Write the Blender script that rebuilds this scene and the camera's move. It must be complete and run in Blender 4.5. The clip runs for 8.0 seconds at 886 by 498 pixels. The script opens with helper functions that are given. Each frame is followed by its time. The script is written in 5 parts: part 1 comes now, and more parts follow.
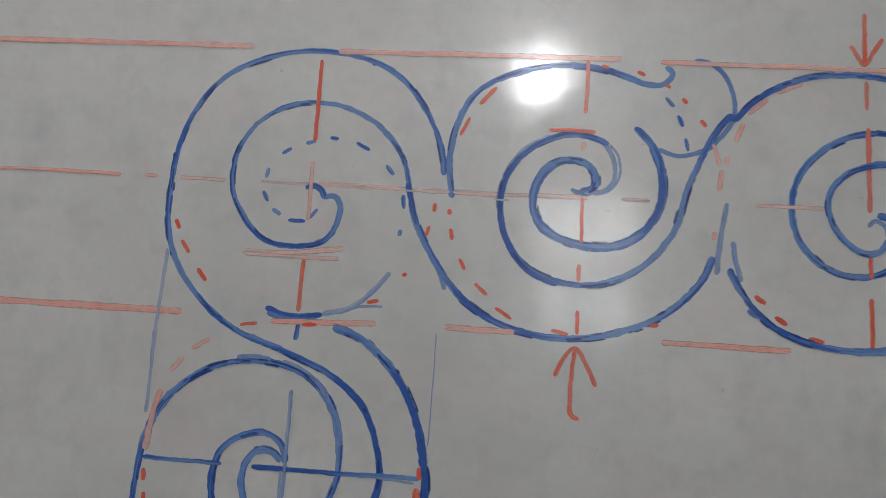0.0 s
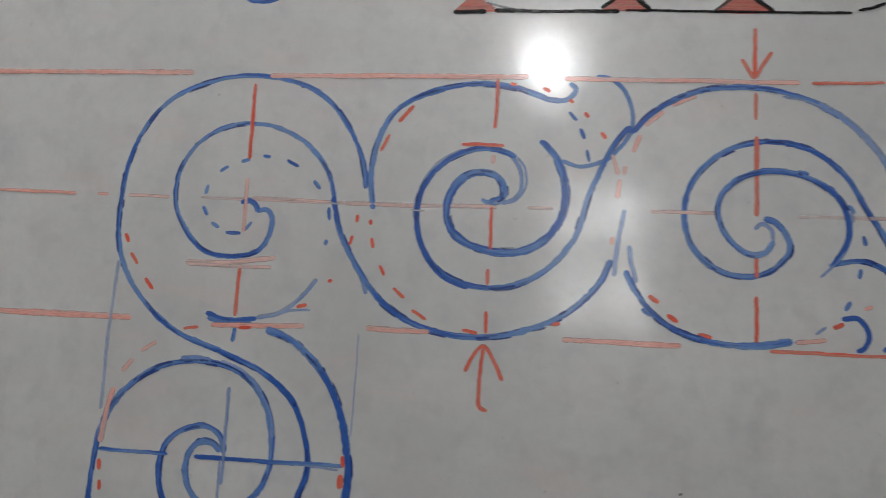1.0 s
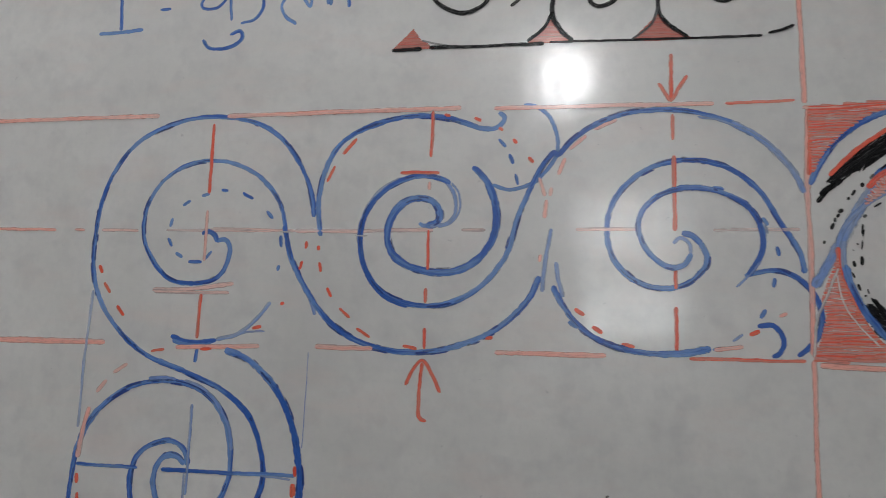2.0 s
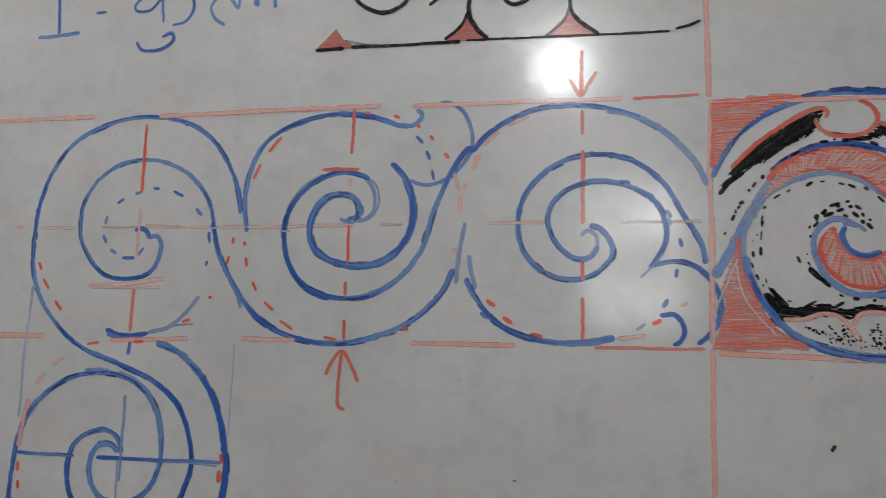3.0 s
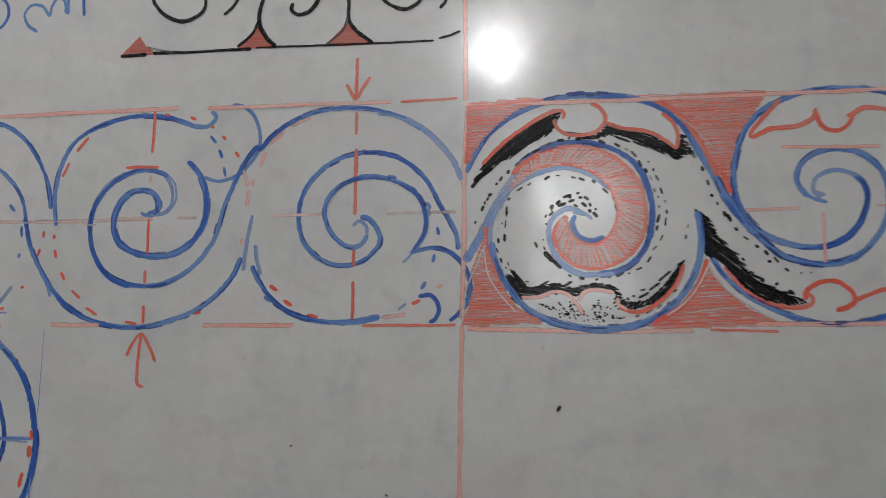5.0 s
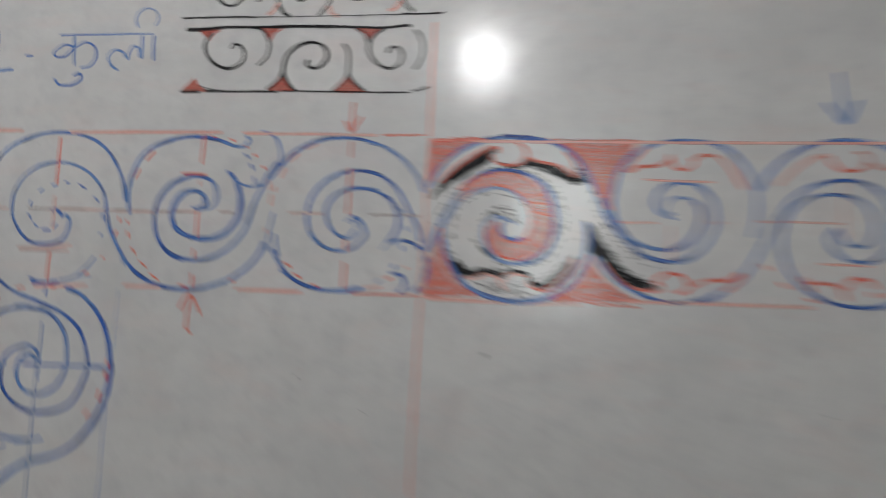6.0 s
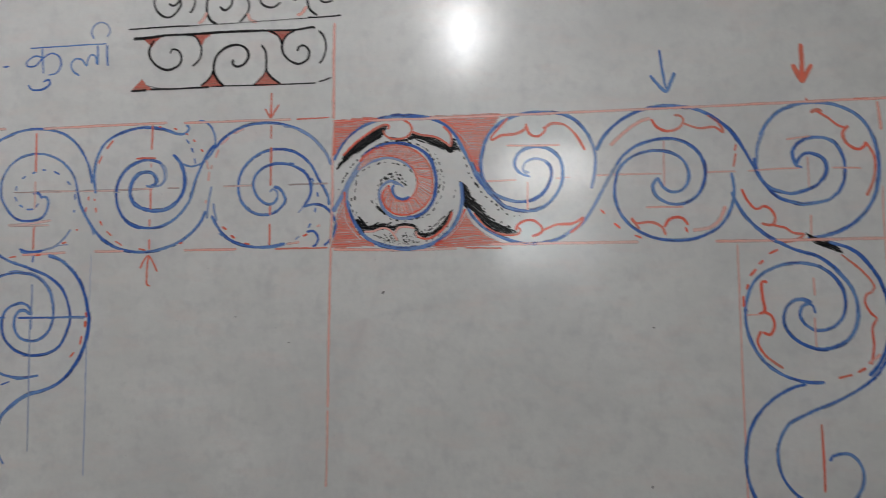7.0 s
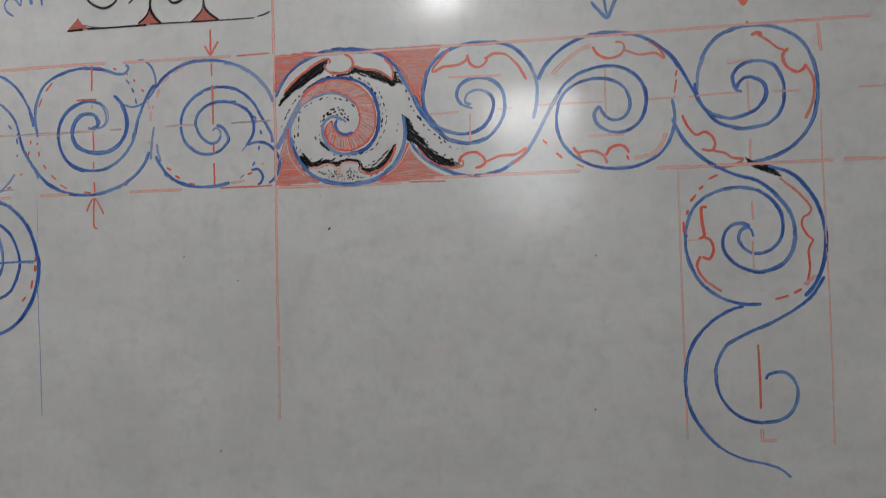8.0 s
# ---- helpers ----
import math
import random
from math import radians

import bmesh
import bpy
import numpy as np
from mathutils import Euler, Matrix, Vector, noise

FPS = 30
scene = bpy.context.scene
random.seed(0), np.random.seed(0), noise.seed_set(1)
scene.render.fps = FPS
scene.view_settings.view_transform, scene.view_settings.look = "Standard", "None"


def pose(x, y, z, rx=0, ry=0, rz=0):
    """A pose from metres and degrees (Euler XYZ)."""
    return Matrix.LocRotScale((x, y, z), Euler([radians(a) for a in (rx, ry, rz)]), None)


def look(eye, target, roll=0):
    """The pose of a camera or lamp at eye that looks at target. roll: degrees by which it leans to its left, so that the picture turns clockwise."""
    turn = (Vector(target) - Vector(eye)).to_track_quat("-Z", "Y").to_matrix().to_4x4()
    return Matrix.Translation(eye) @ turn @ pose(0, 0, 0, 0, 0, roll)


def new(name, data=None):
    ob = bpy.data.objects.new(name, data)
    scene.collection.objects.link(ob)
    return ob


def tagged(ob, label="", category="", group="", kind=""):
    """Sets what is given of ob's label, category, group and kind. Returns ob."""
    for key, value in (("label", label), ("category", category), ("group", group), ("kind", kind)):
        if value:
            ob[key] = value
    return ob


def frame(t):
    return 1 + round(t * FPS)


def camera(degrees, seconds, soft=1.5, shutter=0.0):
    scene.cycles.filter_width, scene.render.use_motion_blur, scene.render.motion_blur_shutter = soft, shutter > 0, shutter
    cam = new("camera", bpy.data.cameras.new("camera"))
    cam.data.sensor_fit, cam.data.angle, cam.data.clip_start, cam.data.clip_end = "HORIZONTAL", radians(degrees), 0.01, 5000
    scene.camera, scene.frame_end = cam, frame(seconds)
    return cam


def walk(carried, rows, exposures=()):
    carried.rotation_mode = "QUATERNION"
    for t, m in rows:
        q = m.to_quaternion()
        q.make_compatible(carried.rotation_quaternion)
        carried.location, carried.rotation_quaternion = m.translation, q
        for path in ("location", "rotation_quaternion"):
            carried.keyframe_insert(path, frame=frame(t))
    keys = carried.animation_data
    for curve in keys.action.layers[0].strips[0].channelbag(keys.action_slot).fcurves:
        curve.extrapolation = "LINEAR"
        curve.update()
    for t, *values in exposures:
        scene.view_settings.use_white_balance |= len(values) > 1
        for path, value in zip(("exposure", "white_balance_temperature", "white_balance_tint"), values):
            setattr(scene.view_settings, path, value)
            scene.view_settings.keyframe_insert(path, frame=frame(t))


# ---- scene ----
BAND = 1.35  # height of the border's lower guide line above the floor

cam = camera(66, 8.0, soft=0.8, shutter=0.55)
PATH = [
    (0, look((-0.2996, -0.4084, -0.0245 + BAND), (-0.3332, 0, 0.0398 + BAND), 5.32)),
    (0.5, look((-0.2683, -0.4299, -0.0161 + BAND), (-0.3155, 0, 0.0446 + BAND), 4.68)),
    (1, look((-0.2317, -0.4414, -0.0122 + BAND), (-0.2815, 0, 0.0482 + BAND), 4.48)),
    (1.5, look((-0.1884, -0.4563, -0.0119 + BAND), (-0.2552, 0, 0.0559 + BAND), 3.92)),
    (1.7, look((-0.1791, -0.4603, -0.0110 + BAND), (-0.2511, 0, 0.0634 + BAND), 3.56)),
    (2.8, look((-0.1117, -0.4736, -0.0101 + BAND), (-0.1914, 0, 0.0654 + BAND), 2.43)),
    (3, look((-0.0975, -0.4706, -0.0061 + BAND), (-0.1811, 0, 0.0620 + BAND), 2.59)),
    (3.5, look((-0.0625, -0.4775, -0.0086 + BAND), (-0.1497, 0, 0.0622 + BAND), 1.96)),
    (4, look((-0.0094, -0.4861, -0.0054 + BAND), (-0.0874, 0, 0.0707 + BAND), 2.14)),
    (4.5, look((0.0326, -0.4909, -0.0014 + BAND), (-0.0505, 0, 0.0724 + BAND), 1.23)),
    (4.7, look((0.0422, -0.4908, -0.0088 + BAND), (-0.0332, 0, 0.0614 + BAND), 1.08)),
    (5.8, look((0.0495, -0.6592, 0.0089 + BAND), (0.0014, 0, 0.0580 + BAND), 2.64)),
    (5.9, look((0.0707, -0.6830, -0.0168 + BAND), (0.0041, 0, 0.0625 + BAND), 2.88)),
    (5.967, look((0.0753, -0.6888, -0.0213 + BAND), (0.0076, 0, 0.0597 + BAND), 3.00)),
    (6, look((0.0917, -0.7094, -0.0372 + BAND), (0.0200, 0, 0.0498 + BAND), 3.42)),
    (6.033, look((0.1108, -0.7255, -0.0381 + BAND), (0.0440, 0, 0.0384 + BAND), 3.92)),
    (6.1, look((0.1161, -0.7301, -0.0383 + BAND), (0.0507, 0, 0.0352 + BAND), 4.06)),
    (6.2, look((0.1241, -0.7555, -0.0538 + BAND), (0.0467, 0, 0.0240 + BAND), 3.59)),
    (6.3, look((0.1478, -0.7741, -0.0646 + BAND), (0.0542, 0, 0.0173 + BAND), 3.09)),
    (6.4, look((0.1776, -0.7934, -0.0586 + BAND), (0.0636, 0, 0.0197 + BAND), 2.91)),
    (6.467, look((0.1776, -0.7966, -0.0583 + BAND), (0.0677, 0, 0.0190 + BAND), 2.82)),
    (6.5, look((0.1777, -0.8160, -0.0564 + BAND), (0.0924, 0, 0.0146 + BAND), 2.22)),
    (6.533, look((0.2099, -0.8272, -0.0527 + BAND), (0.1201, 0, 0.0158 + BAND), 2.61)),
    (6.6, look((0.2151, -0.8290, -0.0521 + BAND), (0.1246, 0, 0.0160 + BAND), 2.68)),
    (7, look((0.2408, -0.8652, -0.0684 + BAND), (0.1466, 0, -0.0013 + BAND), 0.79)),
    (7.5, look((0.2807, -0.8653, -0.0657 + BAND), (0.2158, 0, -0.0432 + BAND), -0.76)),
    (8, look((0.3009, -0.8631, -0.0925 + BAND), (0.2172, 0, -0.0862 + BAND), -0.72)),
]
walk(cam, PATH, exposures=[(0.0, 0.03), (1.7, 0.09), (4.7, 0.15), (6.3, 0.23), (8.0, 0.32)])

# ---- light ----
world = bpy.data.worlds.new("world")
scene.world = world
world.use_nodes = True
world.node_tree.nodes["Background"].inputs["Color"].default_value = (0.55, 0.62, 0.75, 1)
world.node_tree.nodes["Background"].inputs["Strength"].default_value = 0.3

LAMP_POWER, WINDOW_POWER = 36.0, 10.5


# ---- materials ----
def nodes_of(name):
    mat = bpy.data.materials.new(name)
    mat.use_nodes = True
    nt = mat.node_tree
    return mat, nt, nt.nodes["Principled BSDF"]


def node(nt, kind, **values):
    n = nt.nodes.new(kind)
    for key, value in values.items():
        n.inputs[key.replace("_", " ")].default_value = value
    return n


def ramp(nt, source, stops):
    n = nt.nodes.new("ShaderNodeValToRGB")
    el = n.color_ramp.elements
    while len(el) < len(stops):
        el.new(0.5)
    for e, (p, c) in zip(el, stops):
        e.position, e.color = p, (*c, 1) if len(c) == 3 else c
    nt.links.new(source, n.inputs[0])
    return n.outputs[0]


def mixed(nt, factor, a, b, blend="MIX"):
    n = nt.nodes.new("ShaderNodeMix")
    n.data_type, n.blend_type = "RGBA", blend
    for socket, value in ((n.inputs[0], factor), (n.inputs[6], a), (n.inputs[7], b)):
        if isinstance(value, (int, float)):
            socket.default_value = value
        elif isinstance(value, tuple):
            socket.default_value = (*value, 1)
        else:
            nt.links.new(value, socket)
    return n.outputs[2]


def grey(v):
    return (v, v, v)


def board_material():
    """Used dry-erase lacquer: off-white, wiped in streaks, faint ink haze, glossy with an uneven skin."""
    mat, nt, bsdf = nodes_of("whiteboard_lacquer")
    co = nt.nodes.new("ShaderNodeTexCoord").outputs["Object"]
    wipe = nt.nodes.new("ShaderNodeMapping")
    wipe.inputs["Scale"].default_value = (2.2, 1, 7.0)
    wipe.inputs["Rotation"].default_value = (0, 0.25, 0)
    nt.links.new(co, wipe.inputs[0])
    streak = node(nt, "ShaderNodeTexNoise", Scale=2.6, Detail=6.0, Roughness=0.62, Distortion=0.4)
    nt.links.new(wipe.outputs[0], streak.inputs["Vector"])
    cloud = node(nt, "ShaderNodeTexNoise", Scale=7.0, Detail=5.0, Roughness=0.6)
    nt.links.new(co, cloud.inputs["Vector"])
    smear = node(nt, "ShaderNodeTexNoise", Scale=19.0, Detail=4.0, Roughness=0.7)
    nt.links.new(co, smear.inputs["Vector"])
    fleck = node(nt, "ShaderNodeTexNoise", Scale=170.0, Detail=3.0)
    nt.links.new(co, fleck.inputs["Vector"])
    base = mixed(nt, ramp(nt, streak.outputs[0], [(0.35, grey(0)), (0.68, grey(1))]), (0.735, 0.728, 0.715), (0.80, 0.792, 0.78))
    base = mixed(nt, ramp(nt, cloud.outputs[0], [(0.44, grey(0)), (0.72, grey(0.7))]), base, (0.62, 0.615, 0.61))
    base = mixed(nt, ramp(nt, smear.outputs[0], [(0.52, grey(0)), (0.76, grey(0.45))]), base, (0.55, 0.55, 0.56))
    dab = node(nt, "ShaderNodeTexNoise", Scale=42.0, Detail=3.0, Roughness=0.55)
    nt.links.new(co, dab.inputs["Vector"])
    base = mixed(nt, ramp(nt, dab.outputs[0], [(0.52, grey(0)), (0.72, grey(0.42))]), base, (0.54, 0.53, 0.54))
    grain = node(nt, "ShaderNodeTexNoise", Scale=110.0, Detail=4.0, Roughness=0.7)
    nt.links.new(co, grain.inputs["Vector"])
    base = mixed(nt, ramp(nt, grain.outputs[0], [(0.45, grey(0)), (0.75, grey(0.3))]), base, (0.58, 0.58, 0.59))
    pink = node(nt, "ShaderNodeTexNoise", Scale=5.0, Detail=4.0, Roughness=0.6)
    nt.links.new(wipe.outputs[0], pink.inputs["Vector"])
    base = mixed(nt, ramp(nt, pink.outputs[0], [(0.50, grey(0)), (0.74, grey(0.38))]), base, (0.78, 0.65, 0.62))
    base = mixed(nt, ramp(nt, fleck.outputs[0], [(0.71, grey(0)), (0.77, grey(0.5))]), base, (0.42, 0.41, 0.43))
    nt.links.new(base, bsdf.inputs["Base Color"])
    bsdf.inputs["Roughness"].default_value = 0.42
    bsdf.inputs["Specular IOR Level"].default_value = 1.0
    bsdf.inputs["Coat Weight"].default_value = 1.0
    bsdf.inputs["Coat IOR"].default_value = 1.5
    both = nt.nodes.new("ShaderNodeMath")
    both.operation = "ADD"
    nt.links.new(grain.outputs[0], both.inputs[0])
    nt.links.new(cloud.outputs[0], both.inputs[1])
    mean = nt.nodes.new("ShaderNodeMath")
    mean.operation = "MULTIPLY"
    mean.inputs[1].default_value = 0.5
    nt.links.new(both.outputs[0], mean.inputs[0])
    nt.links.new(ramp(nt, mean.outputs[0], [(0.42, grey(0.075)), (0.60, grey(0.20))]), bsdf.inputs["Coat Roughness"])
    ripple = node(nt, "ShaderNodeTexNoise", Scale=14.0, Detail=1.0, Roughness=0.4)
    nt.links.new(co, ripple.inputs["Vector"])
    orange = node(nt, "ShaderNodeTexNoise", Scale=70.0, Detail=3.0, Roughness=0.6)
    nt.links.new(co, orange.inputs["Vector"])
    skin = node(nt, "ShaderNodeBump", Strength=0.38, Distance=0.00025)
    nt.links.new(orange.outputs[0], skin.inputs["Height"])
    bump = node(nt, "ShaderNodeBump", Strength=0.23, Distance=0.0014)
    nt.links.new(ripple.outputs[0], bump.inputs["Height"])
    nt.links.new(skin.outputs[0], bump.inputs["Normal"])
    nt.links.new(bump.outputs[0], bsdf.inputs["Coat Normal"])
    nt.links.new(bump.outputs[0], bsdf.inputs["Normal"])
    return mat


def edge(nt, source, soft):
    n = nt.nodes.new("ShaderNodeMapRange")
    n.interpolation_type = "SMOOTHSTEP"
    n.inputs["From Min"].default_value, n.inputs["From Max"].default_value = 1.42 - soft, 1.46
    nt.links.new(source, n.inputs["Value"])
    return n.outputs[0]


def ink(name, dark, light, cover, thin, soft=0.22, gloss=0.85):
    """Marker ink: streaks along the stroke (first UV axis, in metres), dense and thin spots, the board showing through.
    cover: how dense it lies at its fullest; thin: at its thinnest."""
    mat, nt, bsdf = nodes_of(name)
    flow = nt.nodes.new("ShaderNodeUVMap")
    flow.uv_map = "UVMap"
    uv = flow.outputs[0]
    rnd = nt.nodes.new("ShaderNodeObjectInfo").outputs["Random"]
    shift = nt.nodes.new("ShaderNodeCombineXYZ")
    nt.links.new(rnd, shift.inputs[2])
    scaled = nt.nodes.new("ShaderNodeVectorMath")
    scaled.operation = "MULTIPLY_ADD"
    scaled.inputs[1].default_value = (18, 1.3, 1)
    nt.links.new(uv, scaled.inputs[0])
    nt.links.new(shift.outputs[0], scaled.inputs[2])
    streak = nt.nodes.new("ShaderNodeTexNoise")
    streak.noise_dimensions = "4D"
    streak.inputs["Scale"].default_value, streak.inputs["Detail"].default_value = 1.6, 4.0
    nt.links.new(scaled.outputs[0], streak.inputs["Vector"])
    by = nt.nodes.new("ShaderNodeMath")
    by.operation = "MULTIPLY"
    by.inputs[1].default_value = 37.0
    nt.links.new(rnd, by.inputs[0])
    nt.links.new(by.outputs[0], streak.inputs["W"])
    fine = node(nt, "ShaderNodeTexNoise", Scale=1.0, Detail=3.0)
    finer = nt.nodes.new("ShaderNodeVectorMath")
    finer.operation = "MULTIPLY"
    finer.inputs[1].default_value = (160, 9, 1)
    nt.links.new(uv, finer.inputs[0])
    nt.links.new(finer.outputs[0], fine.inputs["Vector"])
    long = nt.nodes.new("ShaderNodeTexNoise")
    long.noise_dimensions = "4D"
    long.inputs["Scale"].default_value, long.inputs["Detail"].default_value = 0.5, 2.0
    nt.links.new(scaled.outputs[0], long.inputs["Vector"])
    nt.links.new(by.outputs[0], long.inputs["W"])
    both = nt.nodes.new("ShaderNodeMath")
    both.operation = "ADD"
    half = nt.nodes.new("ShaderNodeMath")
    half.operation = "MULTIPLY"
    half.inputs[1].default_value = 0.5
    nt.links.new(streak.outputs[0], both.inputs[0])
    nt.links.new(long.outputs[0], both.inputs[1])
    nt.links.new(both.outputs[0], half.inputs[0])
    density = half.outputs[0]
    amount = ramp(nt, density, [(0.40, grey(thin)), (0.54, grey(cover))])
    amount = mixed(nt, ramp(nt, fine.outputs[0], [(0.36, grey(0.45)), (0.5, grey(0))]), amount, grey(thin * 0.5))
    colour = mixed(nt, ramp(nt, density, [(0.455, grey(0)), (0.535, grey(1))]), light, dark)
    # the rim of the line, where the felt only half touched
    rim = nt.nodes.new("ShaderNodeUVMap")
    rim.uv_map = "Across"
    across = nt.nodes.new("ShaderNodeSeparateXYZ")
    nt.links.new(rim.outputs[0], across.inputs[0])
    ragged = nt.nodes.new("ShaderNodeMath")
    ragged.operation = "MULTIPLY_ADD"
    ragged.inputs[1].default_value = 0.9
    nt.links.new(fine.outputs[0], ragged.inputs[0])
    nt.links.new(across.outputs[1], ragged.inputs[2])
    amount = mixed(nt, edge(nt, ragged.outputs[0], soft), amount, grey(0))
    nt.links.new(colour, bsdf.inputs["Base Color"])
    bsdf.inputs["Roughness"].default_value = 0.45
    bsdf.inputs["Specular IOR Level"].default_value = gloss
    bsdf.inputs["Coat Weight"].default_value = gloss
    bsdf.inputs["Coat Roughness"].default_value = 0.15
    clear = nt.nodes.new("ShaderNodeBsdfTransparent")
    mix = nt.nodes.new("ShaderNodeMixShader")
    nt.links.new(amount, mix.inputs[0])
    nt.links.new(clear.outputs[0], mix.inputs[1])
    nt.links.new(bsdf.outputs[0], mix.inputs[2])
    nt.links.new(mix.outputs[0], nt.nodes["Material Output"].inputs["Surface"])
    return mat


def paint(name, colour, rough=0.75, grain=30.0, change=0.06, bump=0.002):
    mat, nt, bsdf = nodes_of(name)
    co = nt.nodes.new("ShaderNodeTexCoord").outputs["Object"]
    big = node(nt, "ShaderNodeTexNoise", Scale=1.3, Detail=5.0)
    small = node(nt, "ShaderNodeTexNoise", Scale=grain, Detail=6.0)
    nt.links.new(co, big.inputs["Vector"])
    nt.links.new(co, small.inputs["Vector"])
    darker = tuple(c * (1 - 2.5 * change) for c in colour)
    base = mixed(nt, big.outputs[0], darker, colour)
    base = mixed(nt, ramp(nt, small.outputs[0], [(0.55, grey(0)), (0.8, grey(0.4))]), base, darker)
    nt.links.new(base, bsdf.inputs["Base Color"])
    bsdf.inputs["Roughness"].default_value = rough
    b = node(nt, "ShaderNodeBump", Strength=0.3, Distance=bump)
    nt.links.new(small.outputs[0], b.inputs["Height"])
    nt.links.new(b.outputs[0], bsdf.inputs["Normal"])
    return mat


def glow(name, colour, strength):
    mat, nt, bsdf = nodes_of(name)
    bsdf.inputs["Base Color"].default_value = (0.8, 0.8, 0.8, 1)
    bsdf.inputs["Emission Color"].default_value = (*colour, 1)
    bsdf.inputs["Emission Strength"].default_value = strength
    return mat


BOARD = board_material()
WALL = paint("wall_paint", (0.46, 0.45, 0.42))
CEILING = paint("ceiling_paint", (0.74, 0.73, 0.70))
FLOOR = paint("floor_terrazzo", (0.155, 0.147, 0.138), 0.45, 60.0, 0.12, 0.001)
FRAME = paint("white_enamel", (0.75, 0.75, 0.74), 0.4, 80.0, 0.03, 0.0004)
DIFFUSER = glow("lit_diffuser", (0.97, 0.975, 1.0), LAMP_POWER)
# panes emit by themselves; the lower ones less, to weaken their mirrored patch
LOW_PANE = glow("dimmer_frosted_pane", (0.95, 0.98, 1.0), WINDOW_POWER * 0.65)
PANE = glow("bright_frosted_pane", (0.95, 0.98, 1.0), WINDOW_POWER)

BLUE = ink("blue_ink", (0.018, 0.115, 0.50), (0.17, 0.37, 0.82), 0.98, 0.62, gloss=0.5)
DEEP_BLUE = ink("dense_blue_ink", (0.006, 0.045, 0.29), (0.03, 0.12, 0.48), 0.92, 0.35, 0.5, 0.5)
FAINT_BLUE = ink("faint_blue_ink", (0.20, 0.34, 0.72), (0.44, 0.56, 0.83), 0.92, 0.45, 0.4, 0.8)
RED = ink("red_ink", (0.94, 0.11, 0.05), (0.98, 0.28, 0.19), 0.95, 0.66, gloss=0.7)
FAINT_RED = ink("faint_red_ink", (1.0, 0.47, 0.39), (1.0, 0.62, 0.55), 0.97, 0.80, 0.4, 1.0)
TINT = ink("scrubbed_red_tint", (0.80, 0.25, 0.20), (0.93, 0.48, 0.42), 0.95, 0.62, 0.35)
ROSE = ink("rosy_red_wash", (0.90, 0.38, 0.32), (0.97, 0.60, 0.54), 0.94, 0.60, 0.35)
SCARLET = ink("scarlet_ink", (0.94, 0.10, 0.04), (0.96, 0.20, 0.11), 0.97, 0.78, gloss=0.6)
BRICK = ink("brick_red_ink", (0.62, 0.085, 0.05), (0.80, 0.25, 0.18), 0.96, 0.55)
BLACK = ink("black_ink", (0.003, 0.003, 0.004), (0.010, 0.010, 0.012), 1.0, 0.93, 0.22, 0.15)
GREY = ink("thin_black_ink", (0.02, 0.022, 0.024), (0.16, 0.165, 0.17), 0.95, 0.40, 0.35, 0.5)
GHOST = ink("wiped_red_ghost", (1.0, 0.66, 0.60), (0.96, 0.74, 0.70), 0.92, 0.35, 0.5, 1.0)
BARE = ink("wiped_bare_line", (0.86, 0.84, 0.82), (0.86, 0.84, 0.82), 0.90, 0.40, 0.4)


# ---- mesh helpers ----
def box_into(bm, lo, hi):
    made = bmesh.ops.create_cube(bm, size=1.0)["verts"]
    size = [b - a for a, b in zip(lo, hi)]
    mid = [(a + b) / 2 for a, b in zip(lo, hi)]
    bmesh.ops.scale(bm, vec=size, verts=made)
    bmesh.ops.translate(bm, vec=mid, verts=made)
    return made


def finish(name, bm, mat, bevel=0.0):
    if bevel:
        bmesh.ops.bevel(bm, geom=list(bm.edges), offset=bevel, segments=2, affect="EDGES", profile=0.6)
    me = bpy.data.meshes.new(name)
    bm.to_mesh(me)
    bm.free()
    me.materials.append(mat)
    return new(name, me)


def slab(name, lo, hi, mat, bevel=0.0):
    bm = bmesh.new()
    box_into(bm, lo, hi)
    return finish(name, bm, mat, bevel)


def part(name, bm, mat, parent, label="", bevel=0.0):
    ob = finish(name, bm, mat, bevel)
    ob.parent = parent
    if label:
        tagged(ob, label)
    return ob


def bar(name, lo, hi, mat, parent, bevel=0.002, label=""):
    bm = bmesh.new()
    box_into(bm, lo, hi)
    return part(name, bm, mat, parent, label, bevel)


# ---- the room ----
X0, X1, Y0, TOP = -2.6, 2.9, -6.2, 3.2
tagged(slab("floor", (X0 - 0.2, Y0 - 0.2, -0.12), (X1 + 0.2, 0.22, 0), FLOOR), "grey terrazzo classroom floor", "floor", kind="structure")
tagged(slab("ceiling", (X0 - 0.2, Y0 - 0.2, TOP), (X1 + 0.2, 0.22, TOP + 0.15), CEILING), "plain white painted ceiling", "ceiling", kind="structure")
tagged(slab("wall_north", (X0, 0.02, 0.002), (X1, 0.22, TOP - 0.002), WALL), "pale painted wall behind the whiteboard", "wall", kind="structure")
tagged(slab("wall_east", (X1, Y0, 0.002), (X1 + 0.2, 0.22, TOP - 0.002), WALL), "pale painted plain wall", "wall", kind="structure")
tagged(slab("wall_west", (X0 - 0.2, Y0, 0.002), (X0, 0.22, TOP - 0.002), WALL), "pale painted plain wall", "wall", kind="structure")

